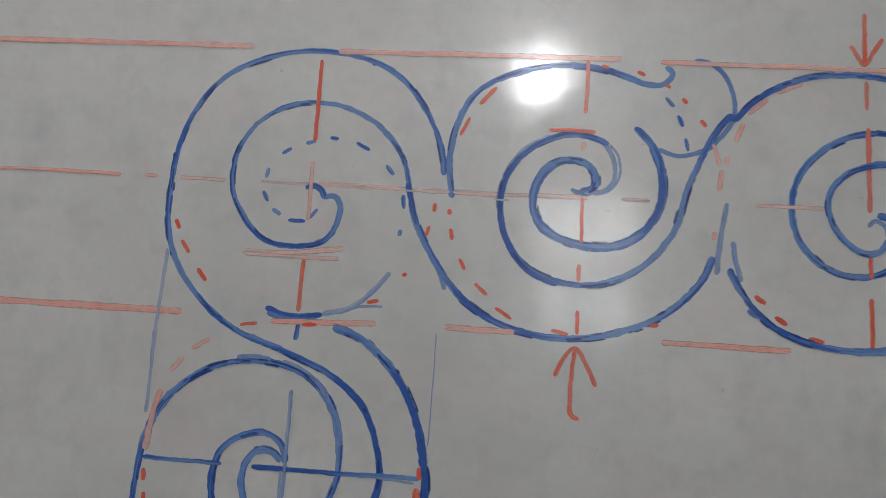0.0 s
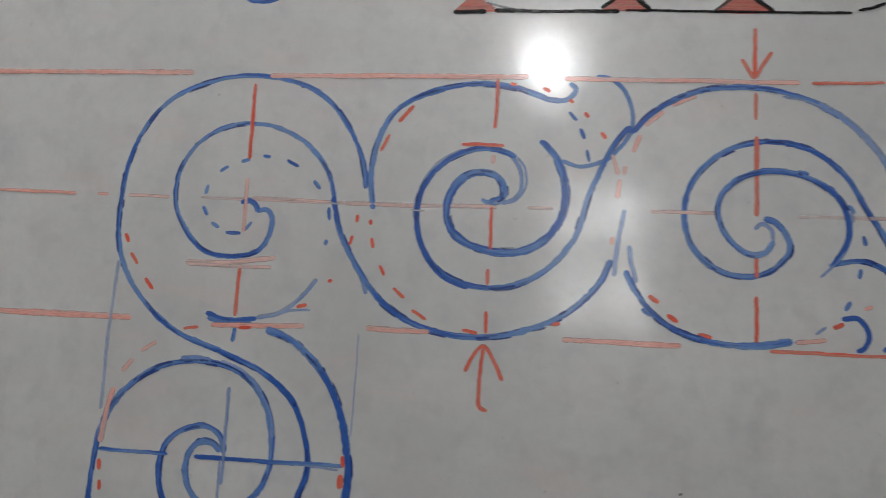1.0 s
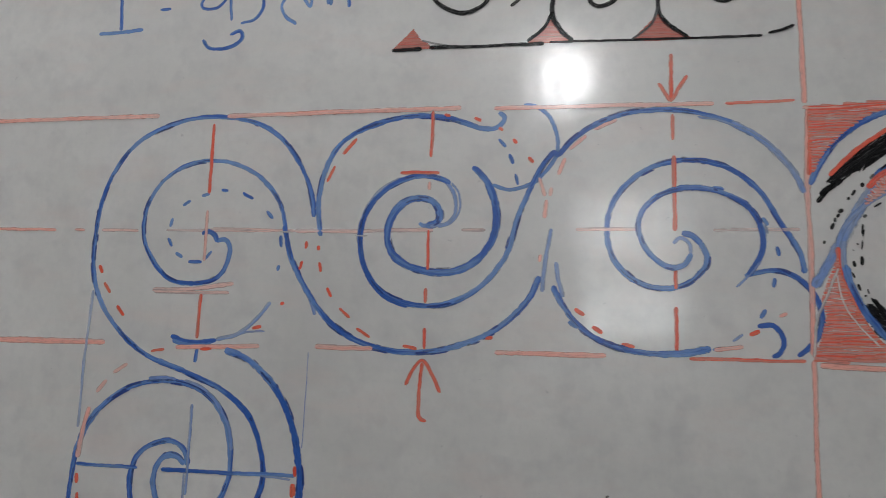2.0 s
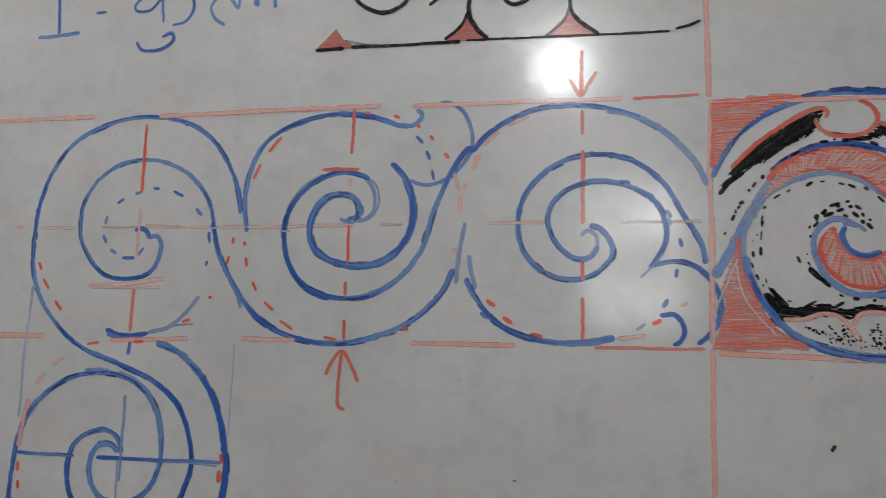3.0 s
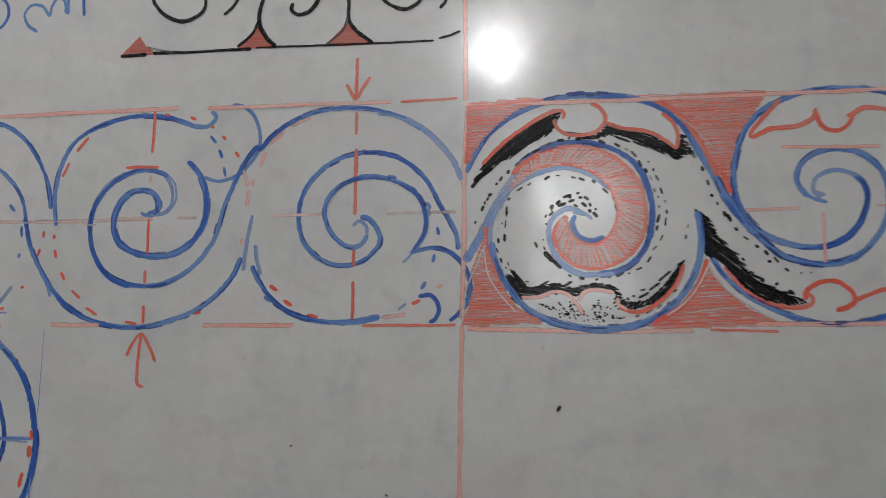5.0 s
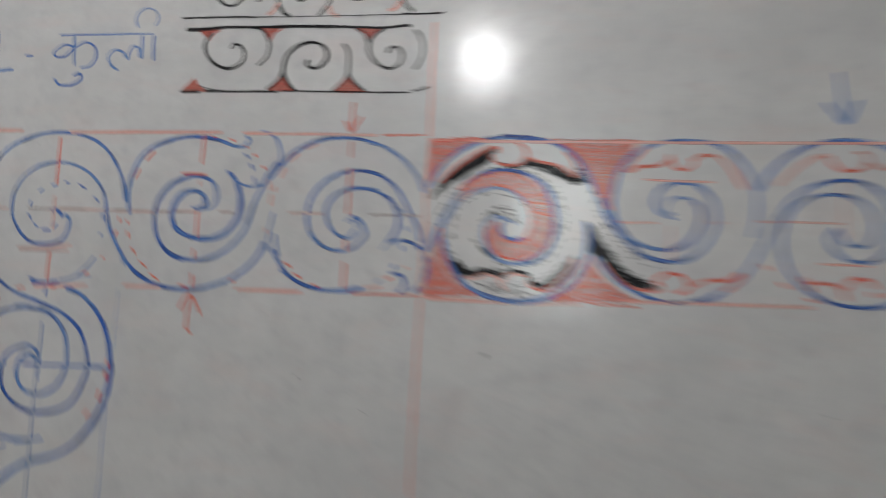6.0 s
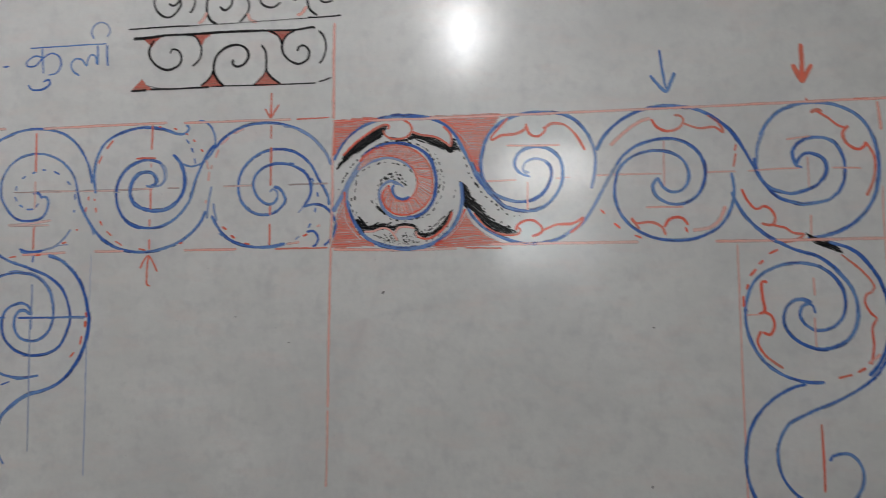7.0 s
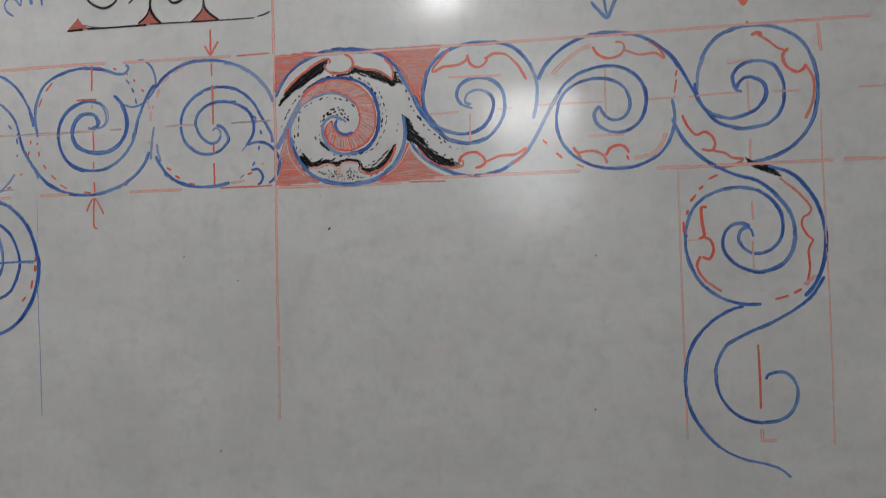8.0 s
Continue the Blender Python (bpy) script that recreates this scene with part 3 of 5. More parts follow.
pen(m, "red_stroke", FAINT_RED, 3.9, [(-76.8, 38.8), (-79.9, 21.1), (-80.8, 2.8)])
pen(m, "red_dash", SCARLET, 2.8, [(-80, -7.9), (-78.9, -14.9)])
pen(m, "red_dash", SCARLET, 2.8, [(-77.8, -21.2), (-76.8, -27.5)])
pen(m, "red_dash", SCARLET, 2.8, [(83.5, 8.9), (84.5, 2)])
pen(m, "red_dash", SCARLET, 2.8, [(83.7, -2.8), (84.4, -10.5)])
pen(m, "red_dash", FAINT_RED, 3.2, [(-72.5, 49.6), (-65.7, 58.8)])
pen(m, "red_dash", FAINT_RED, 3.2, [(-61.2, 64.3), (-50.9, 71.4)])
pen(m, "red_dash", SCARLET, 2.8, [(82.7, -2.7), (83.2, -11.7)])
pen(m, "red_dash", SCARLET, 2.8, [(79, -23.1), (77.1, -34.4)])
pen(m, "red_dash", SCARLET, 2.8, [(63.6, -51.9), (69.7, -45)])

m = drawing("spiral_motif", -252, 76, "blue spiral scroll with leaf curl and red axis drawn in marker", "scroll drawing", "scroll motifs of the border")
pen(m, "outline", BLUE, 4.0, sweep(-0.2, 0.1, -177, -293, 78.4, 87, 94.4, 89.7, 86.2, 84.2))
pen(m, "leaf_curl", BLUE, 3.7, [(16.2, 82.7), (32.3, 77.7), (42.2, 76.6), (48.7, 80), (50.7, 85.4), (46.7, 89)])
pen(m, "lower_outline", BLUE, 4.0, [(-106.7, 3), (-104.1, -5.8), (-99.9, -19.8), (-91.3, -35.7), (-82.5, -48.2), (-73.7, -58.8), (-62.6, -68.8), (-44.9, -78), (-21.2, -83.2), (2, -83.1), (24.6, -77.8), (43.8, -69.5), (59.5, -58.2), (72, -43.7), (78.7, -28)])
pen(m, "loose_stroke", FAINT_BLUE, 3.3, [(85.9, 5.2), (82.6, -15.7), (80.9, -38.5)])
pen(m, "inner_spiral", BLUE, 5.4, sweep(0.1, 12.8, -101, 391, 7.8, 7.1, 7.6, 8, 7.9, 7.8, 8.3, 9.3, 10.9, 13.1, 16.3, 21, 26, 31.9, 37.1, 38.8, 40.4, 44.1, 47, 48.5, 47.7, 47.2))
pen(m, "second_stroke", FAINT_BLUE, 2.4, sweep(-0.2, 0.1, 118, 190, 45, 47.5, 49.2, 50.6))
pen(m, "second_stroke", BLUE, 2.6, sweep(-0.2, 0.1, 215, 258, 52.5, 54.2, 53.6))
pen(m, "hook", BLUE, 4.6, [(47.1, 19.7), (44.6, 29.5), (40.4, 37.3), (34.1, 45.2), (29.3, 47.9)])
pen(m, "curl_edge", FAINT_BLUE, 3.3, [(1.4, 4.9), (13, 7.3), (18.8, 14.7), (18, 26.6), (11.9, 36.5), (5, 40.3)])
pen(m, "curl_edge", FAINT_BLUE, 1.6, [(7.3, 4.3), (16.8, 7.9), (22.1, 17.6), (20.7, 28.7), (15.1, 36.6)])
pen(m, "spiral", BLUE, 3.8, sweep(-0.2, 0.1, 68, 359, 39.3, 41.5, 43.1, 45.1, 47.6, 49.1, 50.9, 52.3, 51.5, 51.8, 53, 55.7, 59.8) + [(62.7, 12.4), (71.1, 34.3), (78.1, 48.4), (86, 59.4)])
pen(m, "leaf", BLUE, 2.8, [(64.1, 94.2), (72.7, 93.3), (81.4, 87.1), (87.5, 74.7), (88.8, 62), (85.7, 52.8), (77.6, 41.5), (69.4, 35.6), (56.2, 32.1), (44.2, 35.6)])
pen(m, "center_curl", BLUE, 3.3, [(-6.6, 7), (-3.3, 5.1), (1.4, 5.7)])
pen(m, "erased_gap", BARE, 1.4, [(-53, -2.9), (-48.5, -3.1), (-43.7, -2.9)])
pen(m, "dash", BLUE, 2.4, [(47.3, 69.1), (52.6, 63.3)])
pen(m, "dash", BLUE, 2.4, [(55.2, 58), (58.2, 50.9)])
pen(m, "dash", BLUE, 2.4, [(60.1, 43.8), (62.1, 35.7)])
pen(m, "red_dash", SCARLET, 2.4, [(46.9, 77.6), (50.1, 75.6)])
pen(m, "red_dash", SCARLET, 2.4, [(57.5, 69.1), (60.7, 66.3)])
pen(m, "red_dash", SCARLET, 2.4, [(68.8, 56), (72.3, 51.9)])
pen(m, "red_dash", SCARLET, 2.4, [(7.4, 87.4), (11.9, 86.6)])
pen(m, "red_dash", SCARLET, 2.4, [(-13.1, -79.5), (-3.1, -81)])
pen(m, "red_dash", SCARLET, 2.4, [(43.9, -72.1), (48.7, -70.4)])
pen(m, "red_dash", SCARLET, 2.4, [(-88.7, -8.2), (-88.9, -13.6)])
pen(m, "red_dash", SCARLET, 2.4, [(-79.7, -11.1), (-79, -14.6)])
pen(m, "red_dash", SCARLET, 2.4, [(-90.8, -22.6), (-92.3, -29.1)])
pen(m, "red_dash", SCARLET, 2.4, [(-77.9, -23.3), (-76.2, -30.2)])
pen(m, "red_dash", SCARLET, 2.4, [(-70.8, -41.3), (-67.1, -47.9)])
pen(m, "red_dash", SCARLET, 2.4, [(-60.3, -55.6), (-52.3, -61.8)])
pen(m, "red_dash", SCARLET, 2.4, [(-47, -69.1), (-36.8, -74.9)])
pen(m, "red_dash", SCARLET, 2.4, [(29.4, 85), (34.3, 82.7)])
pen(m, "red_dash", SCARLET, 2.4, [(-76.9, 36.2), (-71.9, 48.3)])
pen(m, "red_dash", SCARLET, 2.4, [(-66.3, 57.3), (-56.6, 69.1)])
pen(m, "red_dash", FAINT_RED, 2.8, [(76.6, 41.1), (81.3, 28.1)])
pen(m, "red_dash", FAINT_RED, 2.8, [(82.1, 25.3), (81.4, 12.3)])
pen(m, "red_dash", FAINT_RED, 2.8, [(89.9, 43.4), (93.8, 55.5)])
pen(m, "red_dash", FAINT_RED, 2.8, [(97, 61.6), (108.2, 71.9)])
pen(m, "red_dash", FAINT_RED, 2.8, [(84.7, 28.1), (85.6, 34.1)])
pen(m, "red_dash", FAINT_RED, 2.8, [(78.7, -18.1), (79.6, -13.1)])
pen(m, "red_dash", FAINT_RED, 2.8, [(113.7, 76.4), (128.7, 83.8)])
pen(m, "axis_line", FAINT_RED, 2.7, [(-0.7, 37.3), (-0.7, 31.2)])
pen(m, "axis_line", RED, 2.6, [(-1, 90.4), (-0.7, 72.9), (-0.8, 55.6)])
pen(m, "axis_line", RED, 2.4, [(0.4, 2.1), (0.9, -11.7), (1.5, -26.1)])
pen(m, "axis_line", RED, 2.4, [(0.8, -39), (1.1, -49.3)])
pen(m, "axis_line", RED, 2.4, [(1.5, -66.5), (2.1, -80.8)])
pen(m, "guide_tick", RED, 2.6, [(-22.4, 43.6), (-7.2, 44), (6, 44)])

m = drawing("spiral_motif", -84, 77, "blue spiral scroll with scalloped leaf end drawn in marker", "scroll drawing", "scroll motifs of the border")
pen(m, "upper_outline", BLUE, 3.6, [(-96.9, 33.3), (-89.9, 47.4), (-82, 58.4)] + sweep(-0.6, 2.1, 145, 54, 95.3, 92.9, 88.3, 86.1, 85.8))
pen(m, "pale_outline", FAINT_BLUE, 5.0, [(36.4, 80), (51.7, 70.7), (64.7, 59), (74.2, 47.1), (81.1, 31.9)])
pen(m, "outline_edge", FAINT_BLUE, 1.8, [(14.6, 84.2), (34.3, 80), (56, 68.4), (73.1, 50.7), (78.5, 43.3)])
pen(m, "lower_outline", BLUE, 4.3, sweep(-0.4, 0.2, -156, -73, 87.2, 86.5, 78.7, 75.7))
pen(m, "outline_edge", FAINT_BLUE, 3.3, [(-78.3, -19), (-76.8, -29.8), (-73, -42.7)])
pen(m, "outline_bump", BLUE, 3.0, [(-69, -58.8), (-63, -62.9)])
pen(m, "outline_bump", BLUE, 3.0, [(-52.1, -69.8), (-45.9, -71.4)])
pen(m, "outline_bump", BLUE, 3.0, [(-41, -73.8), (-33.5, -75.3)])
pen(m, "inner_spiral", BLUE, 3.8, sweep(-0.4, 0.2, -46, -388, 14.8, 18.8, 20.4, 19.8, 20, 21.2, 24.2, 27.3, 29.5, 32.1, 36.6, 43.4, 52.1, 55.4, 52))
pen(m, "inner_edge", FAINT_BLUE, 2.0, [(53, -14.7), (45.7, -23.9), (37.9, -31.8)])
pen(m, "center_curl", FAINT_BLUE, 2.6, [(-1.5, -4.1), (2.7, -0.2), (8.3, -3.2), (9.8, -10.5)])
pen(m, "center_curl", BLUE, 4.3, [(3.9, 3.2), (10.4, 1.4), (16.5, -4.1)])
pen(m, "spiral", BLUE, 3.8, sweep(-0.4, 0.2, -11, -375, 16.3, 25.1, 29.1, 33, 36.4, 39.6, 42.3, 44.4, 46.4, 48, 50.6, 54, 58.6, 62.4, 67.3, 83.2))
pen(m, "spiral_bump", BLUE, 3.0, [(15.4, 53.2), (35, 48.9)])
pen(m, "spiral_bump", BLUE, 3.0, [(2.9, 33.8), (8.6, 34.6)])
pen(m, "spiral_bump", BLUE, 3.0, [(23.3, 34.4), (31, 33.4)])
pen(m, "spiral_bump", BLUE, 3.0, [(42.2, 26.3), (46.5, 22.9)])
pen(m, "leaf", BLUE, 3.5, [(43.2, -24.3), (55.2, -20.9), (65.5, -20.5), (75.8, -25), (84, -33.1), (88.9, -45.3), (88.2, -57.4), (82.2, -67.5), (74.2, -74.4)])
pen(m, "leaf_hook", BLUE, 3.3, [(50.4, -56.7), (59.8, -55.7), (65.2, -61.7), (66.1, -67.7), (62.9, -73.8), (58.9, -75.5)])
pen(m, "dash", BLUE, 2.6, [(54.6, 14.7), (58.1, 9.6)])
pen(m, "dash", BLUE, 2.6, [(63.2, -4.3), (64.6, -10.5)])
pen(m, "dash", BLUE, 2.6, [(61.4, -25), (60.7, -31.2)])
pen(m, "dash", BLUE, 2.6, [(55.6, -45.6), (52.4, -51.4)])
pen(m, "dash", FAINT_BLUE, 2.2, [(35.3, -67.1), (41.4, -62.1)])
pen(m, "dash", FAINT_BLUE, 2.2, [(22.9, -73), (29.2, -71.2)])
pen(m, "dash", FAINT_BLUE, 2.2, [(56, 10.5), (57.7, 4.1)])
pen(m, "red_dash", SCARLET, 2.8, [(-65, -50.2), (-58.6, -54)])
pen(m, "red_dash", SCARLET, 2.8, [(-53.4, -61.5), (-46.6, -65.6)])
pen(m, "red_dash", SCARLET, 2.8, [(-34.5, -72.4), (-25.8, -73.5)])
pen(m, "red_dash", SCARLET, 2.8, [(45.5, -62.4), (51.7, -59.5)])
pen(m, "red_dash", FAINT_RED, 2.8, [(63.8, -50), (68.3, -47.5)])
pen(m, "red_dash", FAINT_RED, 2.8, [(23.8, -73), (41.6, -70.2)])
pen(m, "red_dash", FAINT_RED, 2.8, [(-74.5, -39.7), (-72.2, -40.9)])
pen(m, "axis_line", RED, 2.6, [(-2.2, 86.1), (-1.6, 67.8)])
pen(m, "axis_line", RED, 2.9, [(-1.3, 56.7), (-0.9, 30.4), (-0.1, 4.5)])
pen(m, "axis_line", RED, 2.5, [(-0.1, -21), (-0.1, -34.5)])
pen(m, "axis_line", RED, 2.6, [(0.2, -46.2), (0.8, -76.7)])

m = drawing("finished_motif", 87, 78, "finished scroll shaded with red hatching and black stippling in marker", "scroll drawing", "scroll motifs of the border")
pen(m, "upper_outline", BLUE, 4.7, sweep(-0.1, -0.3, 157, 29, 94, 96.4, 95.1, 96.4, 101.9, 98.3))
pen(m, "right_outline", BLUE, 5.8, [(77, 64.1), (85.8, 47.4), (94.5, 31), (103.1, 14.8), (113.4, -1.2)])
pen(m, "left_strand", FAINT_BLUE, 7.0, [(-86, -31.2), (-76.3, -15.1), (-66.2, 4.4), (-56, 23.2), (-45.8, 42)])
pen(m, "ring_outline", BLUE, 4.3, sweep(3.9, 3.8, 144, -81, 63.8, 59.4, 55.1, 52.7, 50.7, 46.8, 45.7, 46.8, 46.4, 44.1))
pen(m, "ring_outline", FAINT_BLUE, 4.2, [(22.4, -38.1), (10.9, -39.8), (-4.6, -38.6), (-16.2, -30.6), (-23.2, -18.5), (-24.7, -6.2), (-19.8, 4), (-9.8, 8.9), (1.9, 4.6)])
pen(m, "ring_inner_edge", FAINT_BLUE, 3.6, [(-72.2, -10.1), (-67.4, 6.5), (-56, 21.1), (-41.7, 31.4), (-23.5, 38.2), (-7.5, 38.7), (8.3, 32.6), (19.9, 23.3)])
pen(m, "core_curl", BLUE, 4.2, [(-5.5, 3.9), (-7.6, -2.2), (-3.4, -10.8), (5.5, -14.9), (16, -12.5)])
pen(m, "core_curl", FAINT_BLUE, 3.0, [(-7.1, 5.9), (1.9, 4.6), (6.6, 0.9)])
pen(m, "lower_outline", FAINT_BLUE, 4.4, [(-67.4, -0.6), (-68.6, -12.2), (-66.1, -22.5)])
pen(m, "lower_outline", BLUE, 5.2, sweep(7.6, -8.4, -174, 12, 75.3, 74.1, 74.1, 70.7, 71.1, 74.8, 76.8, 76.6, 74.9))
pen(m, "ring_red_edge", RED, 4.4, sweep(3.9, 3.8, 151, -177, 63.7, 58.4, 53, 48.9, 45.7, 43, 40.8, 40.8, 40.6, 39.5, 38.6, 37, 32.3, 26.4, 15))
pen(m, "ring_red_edge", RED, 4.4, [(-45.8, 34.4), (-27.5, 42.1), (-9.4, 42.9), (6.4, 37.6), (19.9, 26.2), (25.5, 11.7), (25.2, -0.5), (19.1, -12.5), (9.3, -18.6), (-2.3, -16.5), (-10, -8.4), (-12.7, 0.7)])
hatch(m, "ring_tint", ROSE, [(-56, 21.1), (-45.8, 38.6), (-31.5, 50.2), (-15.3, 54.4), (0.7, 54.9), (16.5, 49.9), (31.9, 39.2), (41.2, 23.8), (44.5, 3.4), (41.4, -12.6), (32.3, -24.6), (18.7, -32.6), (5.2, -34.6), (-6.4, -31.8), (-16.1, -22.6), (-19.9, -10.3), (-15.8, 1.9), (-12.7, -0.2), (-10, -8.4), (-2.3, -16.5), (9.3, -18.6), (19.1, -12.5), (25.2, -0.5), (25.5, 11.7), (19.9, 26.2), (6.4, 37.6), (-9.4, 42.9), (-27.5, 42.1)], -3)
edges = [(-53.9, 27.4), (-45.8, 38.6), (-31.5, 50.2), (-15.3, 54.4), (0.7, 54.9), (16.5, 49.9), (31.9, 39.2), (41.2, 23.8), (44.5, 3.4), (41.4, -12.6), (32.3, -24.6), (18.7, -32.6), (5.2, -34.6), (-6.4, -31.8), (-16.1, -22.6), (-19.9, -10.3)], [(-51.9, 25.2), (-43.7, 33.5), (-27.5, 42.1), (-17.4, 42.7), (-9.4, 42.9), (6.4, 37.6), (19.9, 26.2), (25.6, 15.8), (26.1, 5.6), (24.4, -2.5), (19.1, -12.5), (9.3, -18.6), (1.6, -17.7), (-4.2, -14.9), (-10, -8.4), (-12.7, -1)]
band_hatch(m, "ring_hatch", RED, *edges, 60)
band_hatch(m, "wiped_streak", BARE, *edges, 48)
pen(m, "leaf_edge", RED, 3.1, [(-74.6, 42.6), (-60.1, 57.7), (-47.8, 67.7), (-31.3, 78.8), (-19, 83.6), (-13.8, 81.3), (-15, 77)])
pen(m, "leaf_edge", RED, 3.1, [(-21.5, 76.4), (-18.3, 69.4), (-10.3, 64.9), (0.9, 64.6), (10.9, 67.7), (16.6, 76), (13.2, 84.6), (5.3, 88.8)])
pen(m, "leaf_edge", RED, 3.1, [(15, 74.4), (28.7, 69.3), (48.2, 66.2), (61.5, 58.3), (67.5, 54.5), (68.6, 64.4), (64.7, 73.6), (57.2, 80.6)])
pen(m, "lower_leaf_edge", FAINT_RED, 3.2, [(-44, -57.3), (-32.1, -56.8), (-20.3, -52.7), (-10.6, -54.6), (-4.9, -60.5), (0.8, -69.1)])
pen(m, "lower_leaf_edge", FAINT_RED, 3.2, [(-3.3, -59.7), (1, -52.5), (10.7, -50.5), (22.1, -52.7)])
pen(m, "lower_leaf_edge", RED, 3.2, [(25.7, -63.3), (36.9, -66.3), (46.4, -63.8), (57.8, -55.2), (66.8, -43.4), (70.9, -31.7)])
pen(m, "lower_leaf_edge", FAINT_RED, 3.2, [(24.7, -56.3), (25, -61), (31.3, -64.8)])
pen(m, "spandrel_edge", RED, 3.4, [(-71, -4.7), (-70.2, -20.4), (-64.8, -36.9), (-55.9, -55), (-46, -66.9), (-30.3, -74.7)])
pen(m, "spandrel_edge", RED, 3.4, [(50.9, 91.8), (69.8, 78.9), (84.3, 57.7), (95.4, 33)])
pen(m, "spandrel_edge", RED, 3.4, [(99.4, 39), (101.2, 28.9), (104.9, 20.4)])
pen(m, "spandrel_edge", RED, 3.4, [(87.3, -27.7), (81.1, -45.3), (69.5, -60.5), (49.8, -73.8)])
pen(m, "spandrel_edge", RED, 3.4, [(-85.4, 90.7), (-85.6, 64.4), (-86.7, 42.9)])
pen(m, "spandrel_edge", FAINT_RED, 3.4, [(-87.1, -41), (-87.4, -59.4), (-86.4, -76.7)])
patch = [(-86.3, 89.8), (-37.4, 94.2), (-29.2, 91.7), (-47.7, 85), (-62.2, 74.6), (-76.8, 59), (-85, 42.8)]
hatch(m, "spandrel_tint", TINT, patch, -3)
hatch(m, "spandrel_hatch", RED, patch)
hatch(m, "wiped_streak", BARE, patch, 2)
patch = [(-71.4, -10.1), (-68.9, -24.6), (-63.2, -40.9), (-53.9, -57), (-44, -68.1), (-28.4, -75.8), (-88, -78.3), (-83.3, -65.4), (-79.3, -49.1), (-81.9, -39), (-78.3, -28.7)]
hatch(m, "spandrel_tint", TINT, patch, -3)
hatch(m, "spandrel_hatch", RED, patch)
hatch(m, "wiped_streak", BARE, patch, 2)
patch = [(37.2, 93.6), (99.2, 95.9), (133, 97), (124.9, 83.3), (113.7, 67.2), (107.7, 51), (105.3, 22.8), (100, 26.9), (93.8, 39.1), (82.5, 59.8), (67.9, 79)]
hatch(m, "spandrel_tint", TINT, patch, -3)
hatch(m, "spandrel_hatch", RED, patch)
hatch(m, "wiped_streak", BARE, patch, 2)
patch = [(88.6, -32.4), (98.5, -47.9), (115.8, -63), (136.6, -72.5), (95.5, -76.2), (40.4, -77.8), (57.3, -70.6), (72.5, -57.7), (83.1, -42.2)]
hatch(m, "spandrel_tint", TINT, patch, -3)
hatch(m, "spandrel_hatch", RED, patch)
hatch(m, "wiped_streak", BARE, patch, 2)
shade(m, "leaf_shading", BLACK, [(-75.4, 39.2), (-64.3, 53.1), (-51.9, 63.5), (-31.3, 77.1), (-18.6, 81.4), (-20.7, 73.8), (-26.5, 65), (-31.4, 62.9), (-43.7, 55.6), (-51.9, 48.9), (-62.2, 44.1), (-69.2, 37.4)], 38)
shade(m, "leaf_shading", BLACK, [(19.3, 73.4), (34.6, 67), (53.9, 62.3), (65.5, 52.9), (72, 63.4), (74.7, 55.1), (79.1, 50.1), (73, 49.4), (66.8, 46.2), (59.3, 51.8), (49.8, 55.7), (38.3, 60.2), (24.7, 65.2), (12, 64.7)], -20)
shade(m, "lower_shading", BLACK, [(-53.5, -40.9), (-47.2, -46.1), (-38, -50.1), (-20.3, -47.1), (-7.8, -50.2), (1.1, -48.2), (10.8, -46.5), (22.2, -48.8), (25.9, -53.9), (21.4, -52.4), (10.7, -50.1), (1, -52.1), (-5.6, -55), (-16.4, -52.7), (-32.1, -56), (-44.8, -56.9), (-44, -62.1), (-50, -57.8), (-55.1, -46.6)], -5)
shade(m, "lower_shading", BLACK, [(24, -53.9), (31.4, -60.1), (44.7, -58), (56.2, -48.2), (64, -38.4), (68.7, -30.9), (70.1, -33.2), (64.5, -45), (54.1, -56.4), (40.8, -62.3), (29.4, -64), (23.1, -60.2)], 40)
pen(m, "shading_stroke", BLACK, 3.4, [(-67.5, 39.9), (-79.1, 31.6)])
pen(m, "shading_stroke", BLACK, 3.4, [(-75.8, 33.2), (-82.4, 24.4)])
pen(m, "shading_stroke", BLACK, 3.4, [(-70.4, 37.4), (-80.7, 29.9)])
pen(m, "shading_stroke", BLACK, 3.4, [(-51.1, -37.6), (-44, -48.9)])
pen(m, "shading_stroke", BLACK, 3.4, [(-53.9, -40.9), (-47.2, -52.1)])
pen(m, "shading_stroke", BLACK, 3.4, [(-13.1, 65.9), (4.9, 63.7)])
pen(m, "shading_stroke", BLACK, 3.4, [(-3.1, 62.6), (12.8, 63)])
pen(m, "shading_stroke", BLACK, 3.4, [(72.3, 49.4), (67.9, 55.3)])
pen(m, "shading_stroke", BLACK, 3.4, [(-52, -57), (-44.8, -61.7)])
pen(m, "shading_stroke", BLACK, 3.4, [(-28, -23.4), (-20.9, -30.7)])
pen(m, "shading_stroke", BLACK, 3.4, [(-21.7, -29.4), (-15.5, -35.5)])
pen(m, "fringe_stroke", BLACK, 1.9, [(-37.5, 62.3), (-25.3, 67.1)])
pen(m, "fringe_stroke", BLACK, 1.9, [(-47.8, 57), (-31.4, 62.1)])
pen(m, "fringe_stroke", BLACK, 1.9, [(-59.3, 48.3), (-45.7, 54.8)])
pen(m, "fringe_stroke", BLACK, 1.9, [(-66.3, 43.3), (-53.9, 49)])
pen(m, "fringe_stroke", BLACK, 1.9, [(22.7, 63.6), (34.4, 58.6)])
pen(m, "fringe_stroke", BLACK, 1.9, [(36.3, 59.4), (47.9, 54.5)])
pen(m, "fringe_stroke", BLACK, 1.9, [(47.9, 55.4), (59.3, 49.3)])
pen(m, "fringe_stroke", BLACK, 1.9, [(61.3, 52.6), (69.9, 47.4)])
